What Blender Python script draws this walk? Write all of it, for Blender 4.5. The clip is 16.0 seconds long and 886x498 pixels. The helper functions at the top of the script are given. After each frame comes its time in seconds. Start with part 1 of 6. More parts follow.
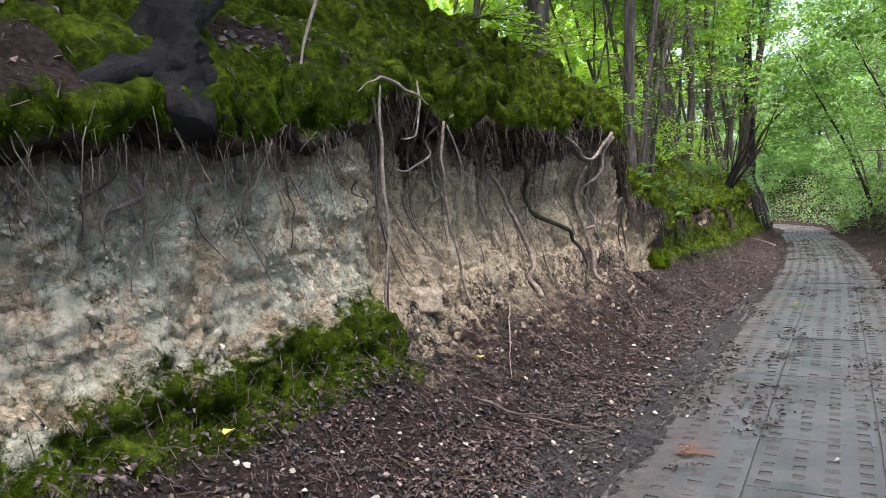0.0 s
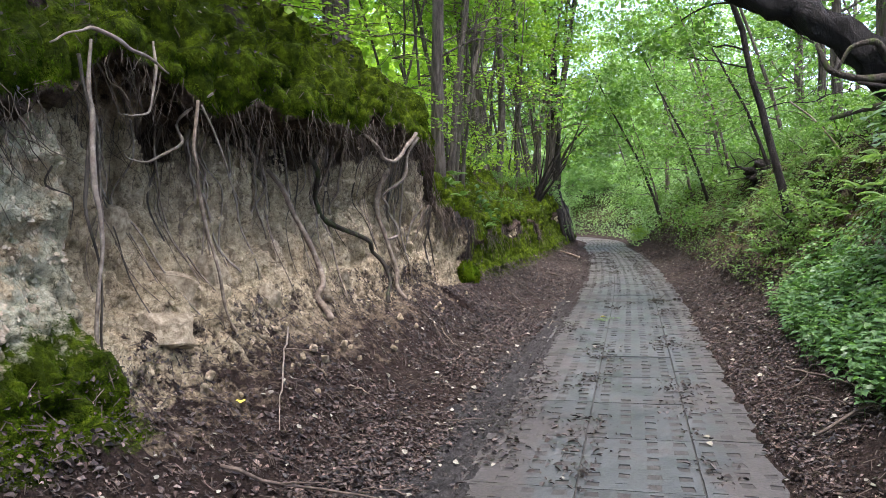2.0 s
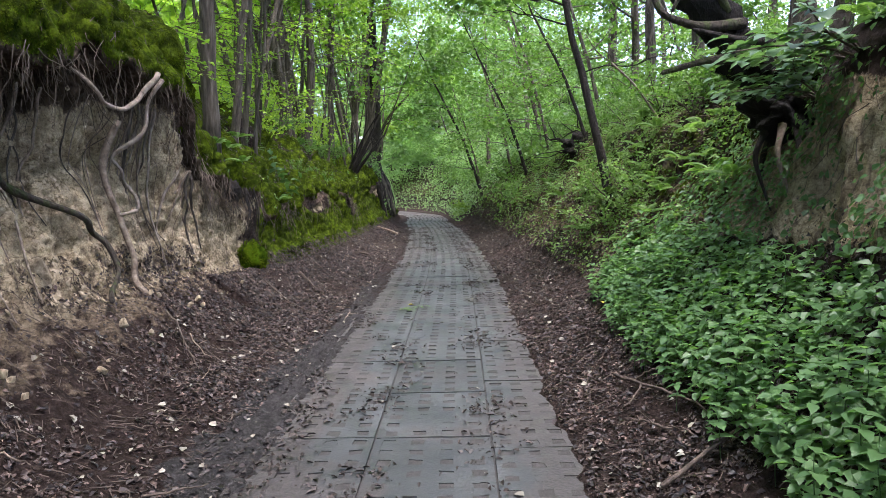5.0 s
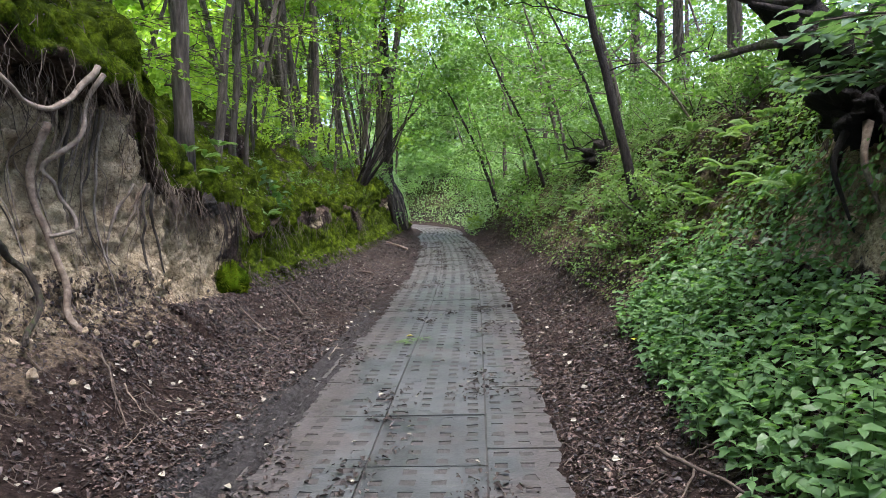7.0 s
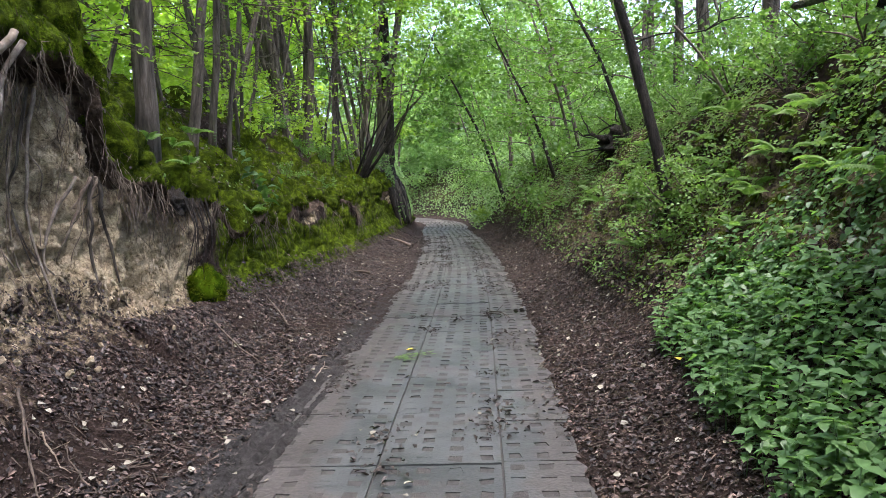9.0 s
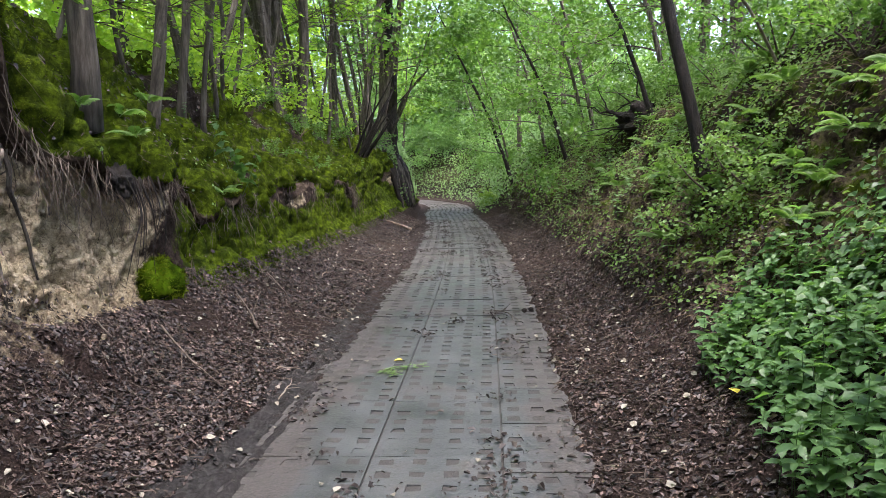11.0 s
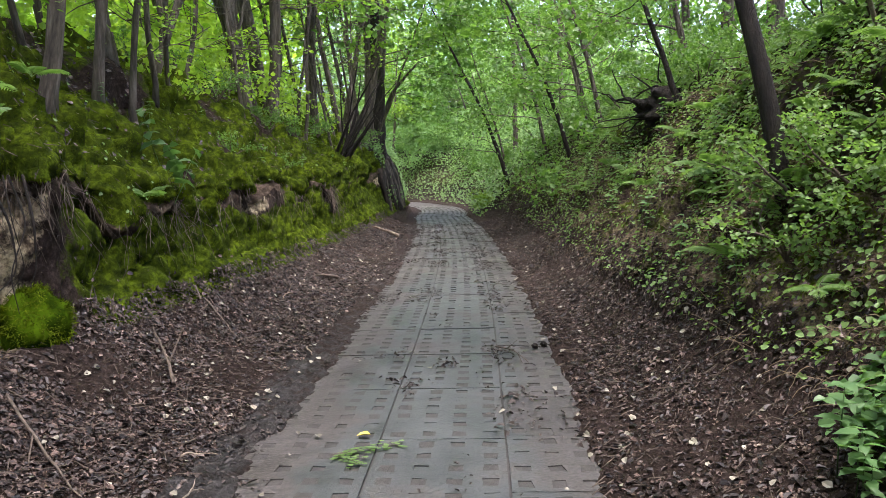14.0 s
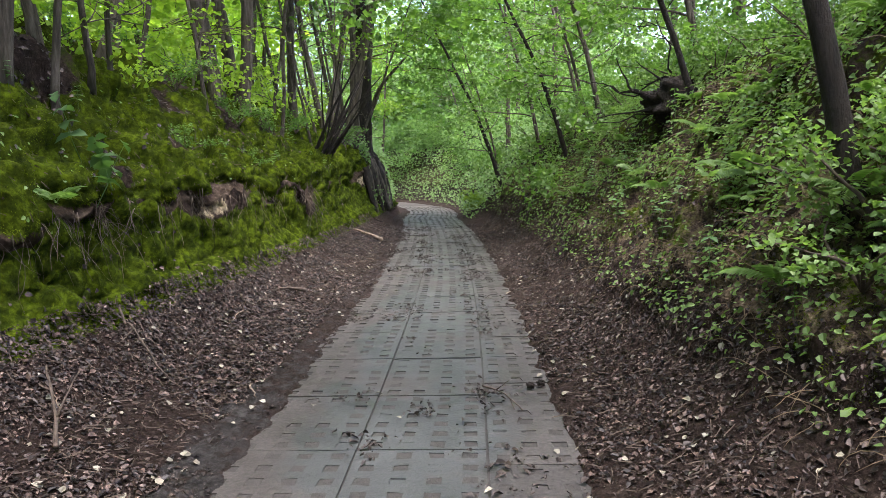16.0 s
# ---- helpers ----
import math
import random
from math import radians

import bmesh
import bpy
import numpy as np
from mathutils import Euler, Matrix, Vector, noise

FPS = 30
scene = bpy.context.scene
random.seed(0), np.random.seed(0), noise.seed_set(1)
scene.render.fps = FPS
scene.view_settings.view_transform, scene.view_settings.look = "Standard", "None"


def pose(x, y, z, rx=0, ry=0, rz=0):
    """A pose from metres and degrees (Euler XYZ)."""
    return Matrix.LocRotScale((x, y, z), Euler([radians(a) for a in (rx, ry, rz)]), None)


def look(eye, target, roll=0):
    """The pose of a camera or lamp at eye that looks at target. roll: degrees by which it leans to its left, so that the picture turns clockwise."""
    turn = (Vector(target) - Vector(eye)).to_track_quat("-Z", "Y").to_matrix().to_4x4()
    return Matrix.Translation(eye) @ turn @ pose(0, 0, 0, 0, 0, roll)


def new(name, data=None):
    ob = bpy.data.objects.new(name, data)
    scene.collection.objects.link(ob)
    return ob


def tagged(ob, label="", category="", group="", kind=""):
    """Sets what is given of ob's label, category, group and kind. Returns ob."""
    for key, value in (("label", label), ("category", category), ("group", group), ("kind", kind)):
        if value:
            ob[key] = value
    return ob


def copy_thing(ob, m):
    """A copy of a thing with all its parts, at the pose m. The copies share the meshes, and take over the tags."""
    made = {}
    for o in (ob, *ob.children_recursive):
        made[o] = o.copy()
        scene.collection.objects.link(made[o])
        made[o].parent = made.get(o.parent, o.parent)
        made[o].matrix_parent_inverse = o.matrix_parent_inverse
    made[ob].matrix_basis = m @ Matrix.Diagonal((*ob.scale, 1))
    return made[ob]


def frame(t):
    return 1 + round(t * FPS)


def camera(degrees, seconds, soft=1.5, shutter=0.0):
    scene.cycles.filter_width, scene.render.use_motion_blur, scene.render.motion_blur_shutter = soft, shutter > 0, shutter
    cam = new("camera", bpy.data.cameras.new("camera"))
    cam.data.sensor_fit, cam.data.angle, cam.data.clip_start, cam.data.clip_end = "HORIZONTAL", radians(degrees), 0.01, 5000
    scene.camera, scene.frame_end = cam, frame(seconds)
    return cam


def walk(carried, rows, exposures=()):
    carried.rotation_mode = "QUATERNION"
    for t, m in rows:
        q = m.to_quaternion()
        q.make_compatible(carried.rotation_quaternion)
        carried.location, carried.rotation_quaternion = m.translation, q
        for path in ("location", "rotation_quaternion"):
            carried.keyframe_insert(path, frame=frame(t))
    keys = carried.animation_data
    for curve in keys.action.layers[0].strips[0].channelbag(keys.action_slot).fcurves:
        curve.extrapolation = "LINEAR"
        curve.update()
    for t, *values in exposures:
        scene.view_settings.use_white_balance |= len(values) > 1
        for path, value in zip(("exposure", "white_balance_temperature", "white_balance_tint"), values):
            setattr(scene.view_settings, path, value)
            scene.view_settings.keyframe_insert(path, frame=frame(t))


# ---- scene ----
cam = camera(64.0, 16.0, soft=0.6)
PATH = [
    (0, (0.169, -0.586, 1.762), (-0.813, 1.154, 1.656), -2.8),
    (0.5, (0.113, -0.302, 1.734), (-0.838, 1.455, 1.642), -2.6),
    (1, (0.009, -0.031, 1.747), (-0.861, 1.768, 1.666), -2.4),
    (1.5, (-0.009, 0.329, 1.698), (-0.733, 2.191, 1.614), -2.3),
    (2, (-0.012, 0.676, 1.695), (-0.528, 2.606, 1.6), -2.0),
    (2.5, (-0.039, 0.992, 1.713), (-0.362, 2.962, 1.598), -1.7),
    (3, (0.021, 1.326, 1.674), (-0.148, 3.315, 1.54), -1.5),
    (3.5, (0.09, 1.634, 1.673), (0.009, 3.626, 1.52), -1.6),
    (3.7, (0.121, 1.765, 1.657), (0.059, 3.757, 1.493), -1.7),
    (5.8, (0.25, 2.977, 1.629), (0.205, 4.968, 1.444), -1.4),
    (6, (0.281, 3.097, 1.634), (0.229, 5.087, 1.448), -1.4),
    (6.5, (0.359, 3.423, 1.648), (0.28, 5.414, 1.477), -1.5),
    (7, (0.345, 3.757, 1.645), (0.248, 5.749, 1.499), -1.5),
    (7.5, (0.332, 4.038, 1.641), (0.222, 6.03, 1.5), -1.6),
    (8, (0.36, 4.323, 1.659), (0.237, 6.314, 1.522), -1.8),
    (8.5, (0.331, 4.602, 1.627), (0.209, 6.593, 1.478), -2.0),
    (9, (0.297, 4.878, 1.644), (0.186, 6.868, 1.477), -2.1),
    (9.2, (0.298, 4.993, 1.634), (0.181, 6.982, 1.454), -2.2),
    (11.3, (0.321, 6.259, 1.631), (0.194, 8.243, 1.413), -1.3),
    (11.5, (0.312, 6.375, 1.621), (0.191, 8.36, 1.409), -1.1),
    (12, (0.279, 6.676, 1.629), (0.163, 8.663, 1.434), -1.0),
    (12.5, (0.306, 7.002, 1.603), (0.183, 8.989, 1.412), -1.0),
    (13, (0.315, 7.303, 1.603), (0.18, 9.289, 1.409), -1.3),
    (13.5, (0.268, 7.598, 1.613), (0.138, 9.583, 1.406), -1.6),
    (14, (0.268, 7.913, 1.579), (0.156, 9.899, 1.366), -1.8),
    (14.5, (0.263, 8.231, 1.578), (0.165, 10.217, 1.364), -1.8),
    (15, (0.252, 8.511, 1.612), (0.192, 10.5, 1.414), -1.6),
    (15.5, (0.301, 8.804, 1.587), (0.232, 10.793, 1.386), -1.5),
    (16, (0.327, 9.087, 1.578), (0.237, 11.074, 1.363), -1.4),
]
walk(cam, [(t, look(e, g, r)) for t, e, g, r in PATH], [(0, 3.04, 6130, 22), (2.5, 3.02, 6050, 21), (4, 2.9, 5980, 21), (16, 2.97, 6250, 20)])
# ---- light ----
SUN_ELEV, SUN_AZ = radians(76), radians(142)
world = bpy.data.worlds.new("overcast_sky")
scene.world = world
world.use_nodes = True
wn = world.node_tree.nodes
sky = wn.new("ShaderNodeTexSky")
sky.sky_type = "NISHITA"
sky.sun_disc = False
sky.sun_elevation, sky.sun_rotation = SUN_ELEV, SUN_AZ
sky.air_density, sky.dust_density = 1.0, 4.0
wn["Background"].inputs["Strength"].default_value = 0.125
world.node_tree.links.new(sky.outputs["Color"], wn["Background"].inputs["Color"])
sun_data = bpy.data.lights.new("sun", "SUN")
sun_data.energy, sun_data.angle, sun_data.color = 1.5, radians(42), (1.0, 0.97, 0.92)
sun = new("sun", sun_data)
sun_dir = Vector((math.sin(SUN_AZ) * math.cos(SUN_ELEV), math.cos(SUN_AZ) * math.cos(SUN_ELEV), math.sin(SUN_ELEV)))
sun.matrix_world = look(sun_dir * 60, (0, 0, 0))


# ---- small tools ----
rng = np.random.default_rng(7)


def lattice(n, seed):
    return np.random.default_rng(seed).random((n, n, n))


LATTICE = lattice(64, 3)


def smooth_noise(p):
    """Value noise, -1 to 1, for rows of points."""
    p = np.asarray(p, float)
    i = np.floor(p).astype(int)
    f = p - i
    f = f * f * (3 - 2 * f)
    out = 0
    for dx in (0, 1):
        for dy in (0, 1):
            for dz in (0, 1):
                w = np.where(dx, f[..., 0], 1 - f[..., 0]) * np.where(dy, f[..., 1], 1 - f[..., 1]) * np.where(dz, f[..., 2], 1 - f[..., 2])
                out = out + w * LATTICE[(i[..., 0] + dx) % 64, (i[..., 1] + dy) % 64, (i[..., 2] + dz) % 64]
    return out * 2 - 1


def fbm(p, octaves=4):
    out, amp = 0, 1.0
    for k in range(octaves):
        out = out + amp * smooth_noise(np.asarray(p) * 2 ** k + 17.3 * k)
        amp *= 0.5
    return out


def mesh_of(name, verts, faces, mats, smooth=True, slots=None):
    """A mesh from arrays: verts (n, 3) and faces (m, 3 or 4)."""
    me = bpy.data.meshes.new(name)
    verts, faces = np.ascontiguousarray(verts, np.float32), np.ascontiguousarray(faces, np.int32)
    k = faces.shape[1]
    me.vertices.add(len(verts))
    me.vertices.foreach_set("co", verts.ravel())
    me.loops.add(faces.size)
    me.loops.foreach_set("vertex_index", faces.ravel())
    me.polygons.add(len(faces))
    me.polygons.foreach_set("loop_start", np.arange(0, faces.size, k, dtype=np.int32))
    me.polygons.foreach_set("loop_total", np.full(len(faces), k, np.int32))
    me.polygons.foreach_set("use_smooth", np.full(len(faces), smooth))
    for m in mats if isinstance(mats, (list, tuple)) else [mats]:
        me.materials.append(m)
    if slots is not None:
        me.polygons.foreach_set("material_index", np.ascontiguousarray(slots, np.int32))
    me.update()
    me.validate()
    return me


def thing(name, label, category, group="", kind="", data=None):
    return tagged(new(name, data), label, category, group, kind)


def part_mesh(name, me, parent, label=""):
    ob = new(name, me)
    ob.parent = parent
    if label:
        tagged(ob, label)
    return ob


def tube_arrays(points, radii, sides=7, rough=0.0):
    """A tapered tube along points, with closed tip."""
    pts, rad = np.asarray(points, float), np.asarray(radii, float)
    tan = np.gradient(pts, axis=0)
    tan /= np.linalg.norm(tan, axis=1, keepdims=True) + 1e-9
    ref = np.array([0.31, 0.77, 0.55]) if abs(tan[:, 2]).mean() > 0.6 else np.array([0.1, 0.15, 1.0])
    u = np.cross(tan, ref)
    u /= np.linalg.norm(u, axis=1, keepdims=True) + 1e-9
    v = np.cross(tan, u)
    a = np.arange(sides) / sides * 2 * math.pi
    ring = np.cos(a)[None, :, None] * u[:, None] + np.sin(a)[None, :, None] * v[:, None]
    r = rad[:, None, None] * np.ones((1, sides, 1))
    if rough:
        q = pts[:, None] + ring * rad[:, None, None]
        r = r * (1 + rough * fbm(q * np.array([9, 9, 2.5]), 3)[..., None])
    vs = (pts[:, None] + ring * r).reshape(-1, 3)
    n = len(pts)
    i, j = np.meshgrid(np.arange(n - 1), np.arange(sides), indexing="ij")
    j2 = (j + 1) % sides
    fs = np.stack([i * sides + j, i * sides + j2, (i + 1) * sides + j2, (i + 1) * sides + j], -1).reshape(-1, 4)
    vs = np.vstack([vs, pts[-1] + tan[-1] * rad[-1], pts[0] - tan[0] * rad[0] * 0.3])
    t0, b0 = len(vs) - 2, len(vs) - 1
    k = np.arange(sides)
    tip = np.stack([(n - 1) * sides + k, (n - 1) * sides + (k + 1) % sides, np.full(sides, t0), np.full(sides, t0)], -1)
    base = np.stack([(k + 1) % sides, k, np.full(sides, b0), np.full(sides, b0)], -1)
    return vs, np.vstack([fs, tip, base])


def quads_to_tris(f):
    tri = np.vstack([f[:, [0, 1, 2]], f[:, [0, 2, 3]]])
    return tri[(tri[:, 0] != tri[:, 2]) & (tri[:, 1] != tri[:, 2])]


def tube_mesh(name, points, radii, mat, sides=7, rough=0.0):
    v, f = tube_arrays(points, radii, sides, rough)
    return mesh_of(name, v, quads_to_tris(f), mat)


def wander(start, direction, length, steps, bend, r, drop=0.0):
    """A wandering line; drop pulls it down (or up, if negative)."""
    p, d = np.array(start, float), np.array(direction, float)
    d /= np.linalg.norm(d)
    out = [p.copy()]
    for _ in range(steps):
        d = d + r.normal(0, bend, 3) + np.array([0, 0, -drop])
        d /= np.linalg.norm(d)
        p = p + d * length / steps
        out.append(p.copy())
    return np.array(out)


LEAF_OUT = np.array([(0, 0), (0.42, 0.3), (0.3, 0.72), (0, 1.0), (-0.3, 0.72), (-0.42, 0.3)])
LEAF_TRI = np.array([(0, 1, 2), (0, 2, 3), (0, 3, 4), (0, 4, 5)])


def leaf_arrays(base, along, up, size, width=0.62, fold=0.18, curl=0.15):
    """Folded leaves: base, along and up are (n, 3), size (n,). Six vertices and four triangles each."""
    n = len(base)
    along = along / (np.linalg.norm(along, axis=1, keepdims=True) + 1e-9)
    side = np.cross(along, up)
    side /= np.linalg.norm(side, axis=1, keepdims=True) + 1e-9
    nor = np.cross(side, along)
    x = LEAF_OUT[:, 0] * width / 0.62
    y = LEAF_OUT[:, 1]
    fold = np.broadcast_to(np.asarray(fold, float).reshape(-1, 1), (n, 1))
    curl = np.broadcast_to(np.asarray(curl, float).reshape(-1, 1), (n, 1))
    z = np.abs(LEAF_OUT[:, 0])[None] * 2 * fold - (y ** 2)[None] * curl
    s = np.asarray(size).reshape(-1, 1, 1)
    v = base[:, None] + s * (side[:, None] * x[None, :, None] + along[:, None] * y[None, :, None] + nor[:, None] * z[..., None])
    f = (np.arange(n)[:, None, None] * 6 + LEAF_TRI[None]).reshape(-1, 3)
    return v.reshape(-1, 3), f


def random_dirs(n, r, flat=1.0):
    d = r.normal(0, 1, (n, 3)) * (1, 1, flat)
    return d / (np.linalg.norm(d, axis=1, keepdims=True) + 1e-9)


# ---- materials ----
def material(name):
    m = bpy.data.materials.new(name)
    m.use_nodes = True
    return m, m.node_tree.nodes, m.node_tree.links, m.node_tree.nodes["Principled BSDF"]


def noise_node(nodes, links, scale, detail=6, rough=0.6, coord="Object", stretch=None):
    tc = nodes.new("ShaderNodeTexCoord")
    n = nodes.new("ShaderNodeTexNoise")
    n.inputs["Scale"].default_value, n.inputs["Detail"].default_value, n.inputs["Roughness"].default_value = scale, detail, rough
    if stretch:
        mp = nodes.new("ShaderNodeMapping")
        mp.inputs["Scale"].default_value = stretch
        links.new(tc.outputs[coord], mp.inputs["Vector"])
        links.new(mp.outputs["Vector"], n.inputs["Vector"])
    else:
        links.new(tc.outputs[coord], n.inputs["Vector"])
    return n.outputs["Fac"]


def ramp(nodes, links, fac, stops):
    r = nodes.new("ShaderNodeValToRGB")
    el = r.color_ramp.elements
    while len(el) < len(stops):
        el.new(0.5)
    for e, (p, c) in zip(el, stops):
        e.position, e.color = p, (*c, 1)
    links.new(fac, r.inputs["Fac"])
    return r.outputs["Color"]


def mix(nodes, links, fac, a, b, kind="MIX"):
    m = nodes.new("ShaderNodeMix")
    m.data_type, m.blend_type = "RGBA", kind
    for value, slot in ((fac, 0), (a, 6), (b, 7)):
        if isinstance(value, (int, float)):
            m.inputs[slot].default_value = value
        elif isinstance(value, tuple):
            m.inputs[slot].default_value = (*value, 1)
        else:
            links.new(value, m.inputs[slot])
    return m.outputs[2]


def calc(nodes, links, op, a, b=0.0, c=None):
    m = nodes.new("ShaderNodeMath")
    m.operation = op
    for k, value in enumerate((a, b) if c is None else (a, b, c)):
        if isinstance(value, (int, float)):
            m.inputs[k].default_value = value
        else:
            links.new(value, m.inputs[k])
    return m.outputs[0]


def bump(nodes, links, bsdf, height, strength, distance):
    b = nodes.new("ShaderNodeBump")
    b.inputs["Strength"].default_value, b.inputs["Distance"].default_value = strength, distance
    links.new(height, b.inputs["Height"])
    links.new(b.outputs["Normal"], bsdf.inputs["Normal"])


def ground_material():
    """Leaf mould, sand and topsoil, by the soil layers laid down on the sheet."""
    m, n, l, b = material("bank_earth")
    def attr(name):
        a = n.new("ShaderNodeAttribute")
        a.attribute_name = name
        return a.outputs["Fac"]
    big, mid, fine = noise_node(n, l, 0.9, 5), noise_node(n, l, 9, 8, 0.7), noise_node(n, l, 60, 6, 0.7)
    chips_first = noise_node(n, l, 22, 9, 0.75)
    litter = ramp(n, l, chips_first, [(0.34, (0.008, 0.006, 0.005)), (0.5, (0.026, 0.019, 0.016)), (0.62, (0.06, 0.045, 0.038)), (0.74, (0.15, 0.12, 0.1))])
    litter = mix(n, l, calc(n, l, "MULTIPLY", fine, 0.6), litter, (0.035, 0.022, 0.017))
    streak = noise_node(n, l, 9, 8, 0.7, stretch=(1, 1, 0.13))
    chips = noise_node(n, l, 24, 10, 0.78)
    grain = calc(n, l, "ADD", calc(n, l, "MULTIPLY", mid, 0.35), calc(n, l, "MULTIPLY", chips, 0.65))
    sand = ramp(n, l, grain, [(0.4, (0.13, 0.098, 0.06)), (0.475, (0.45, 0.355, 0.215)), (0.6, (0.72, 0.6, 0.4))])
    sand = mix(n, l, calc(n, l, "MULTIPLY", ramp(n, l, fine, [(0.35, (1, 1, 1)), (0.6, (0, 0, 0))]), 0.55), sand, (0.14, 0.105, 0.075))
    warp = n.new("ShaderNodeTexNoise")
    warp.inputs["Scale"].default_value, warp.inputs["Detail"].default_value = 6, 5
    wtc = n.new("ShaderNodeTexCoord")
    l.new(wtc.outputs["Object"], warp.inputs["Vector"])
    vor = n.new("ShaderNodeTexVoronoi")
    vor.feature = "DISTANCE_TO_EDGE"
    vor.inputs["Scale"].default_value = 7
    l.new(mix(n, l, 0.14, wtc.outputs["Object"], warp.outputs["Color"]), vor.inputs["Vector"])
    crack = ramp(n, l, vor.outputs["Distance"], [(0.0, (0, 0, 0)), (0.022, (1, 1, 1))])
    crack = mix(n, l, ramp(n, l, noise_node(n, l, 3, 4), [(0.42, (0, 0, 0)), (0.6, (1, 1, 1))]), (1.0, 1.0, 1.0), crack)
    vor2 = n.new("ShaderNodeTexVoronoi")
    vor2.feature = "DISTANCE_TO_EDGE"
    vor2.inputs["Scale"].default_value = 19
    l.new(mix(n, l, 0.07, wtc.outputs["Object"], warp.outputs["Color"]), vor2.inputs["Vector"])
    chip = ramp(n, l, vor2.outputs["Distance"], [(0.0, (0, 0, 0)), (0.05, (1, 1, 1))])
    chip = mix(n, l, ramp(n, l, noise_node(n, l, 5, 5), [(0.46, (0, 0, 0)), (0.58, (1, 1, 1))]), (1.0, 1.0, 1.0), chip)
    crack = mix(n, l, 1.0, crack, chip, "MULTIPLY")
    sand = mix(n, l, 0.4, sand, mix(n, l, 1.0, sand, crack, "MULTIPLY"))
    sand = mix(n, l, ramp(n, l, streak, [(0.55, (0, 0, 0)), (0.61, (0.7, 0.7, 0.7))]), sand, (0.13, 0.095, 0.065))
    algae = ramp(n, l, grain, [(0.4, (0.11, 0.118, 0.078)), (0.475, (0.37, 0.38, 0.27)), (0.6, (0.6, 0.6, 0.45))])
    algae = mix(n, l, 0.35, algae, mix(n, l, 1.0, algae, crack, "MULTIPLY"))
    sand = mix(n, l, calc(n, l, "MULTIPLY", attr("algae"), ramp(n, l, noise_node(n, l, 2.6, 10, 0.7), [(0.43, (0, 0, 0)), (0.53, (0.8, 0.8, 0.8))])), sand, algae)
    loam = ramp(n, l, grain, [(0.38, (0.034, 0.026, 0.018)), (0.5, (0.135, 0.103, 0.07)), (0.64, (0.28, 0.222, 0.157))])
    sand = mix(n, l, attr("damp"), sand, loam)
    soil = ramp(n, l, mid, [(0.3, (0.012, 0.009, 0.007)), (0.52, (0.055, 0.04, 0.029)), (0.72, (0.15, 0.112, 0.08))])
    moss = ramp(n, l, mid, [(0.32, (0.009, 0.015, 0.001)), (0.5, (0.034, 0.052, 0.002)), (0.68, (0.1, 0.145, 0.005))])
    mud = ramp(n, l, grain, [(0.34, (0.016, 0.0145, 0.0135)), (0.5, (0.042, 0.039, 0.037)), (0.66, (0.09, 0.085, 0.081))])
    edge = calc(n, l, "MULTIPLY", calc(n, l, "SUBTRACT", noise_node(n, l, 7, 6, 0.7), 0.5), 1.6)
    col = litter
    for name, c in (("sand", sand), ("soil", soil), ("moss", moss), ("mud", mud)):
        w = n.new("ShaderNodeMapRange")
        w.inputs["From Min"].default_value, w.inputs["From Max"].default_value = 0.4, 0.62
        l.new(calc(n, l, "ADD", attr(name), edge), w.inputs["Value"])
        col = mix(n, l, calc(n, l, "MULTIPLY", w.outputs["Result"], calc(n, l, "GREATER_THAN", attr(name), 0.02)), col, c)
    l.new(col, b.inputs["Base Color"])
    b.inputs["Roughness"].default_value = 0.95
    b.inputs["Specular IOR Level"].default_value = 0.07
    h = calc(n, l, "ADD", calc(n, l, "ADD", calc(n, l, "MULTIPLY", mid, 0.45), chips), calc(n, l, "MULTIPLY", crack, 0.45))
    bump(n, l, b, h, 1.0, 0.05)
    return m


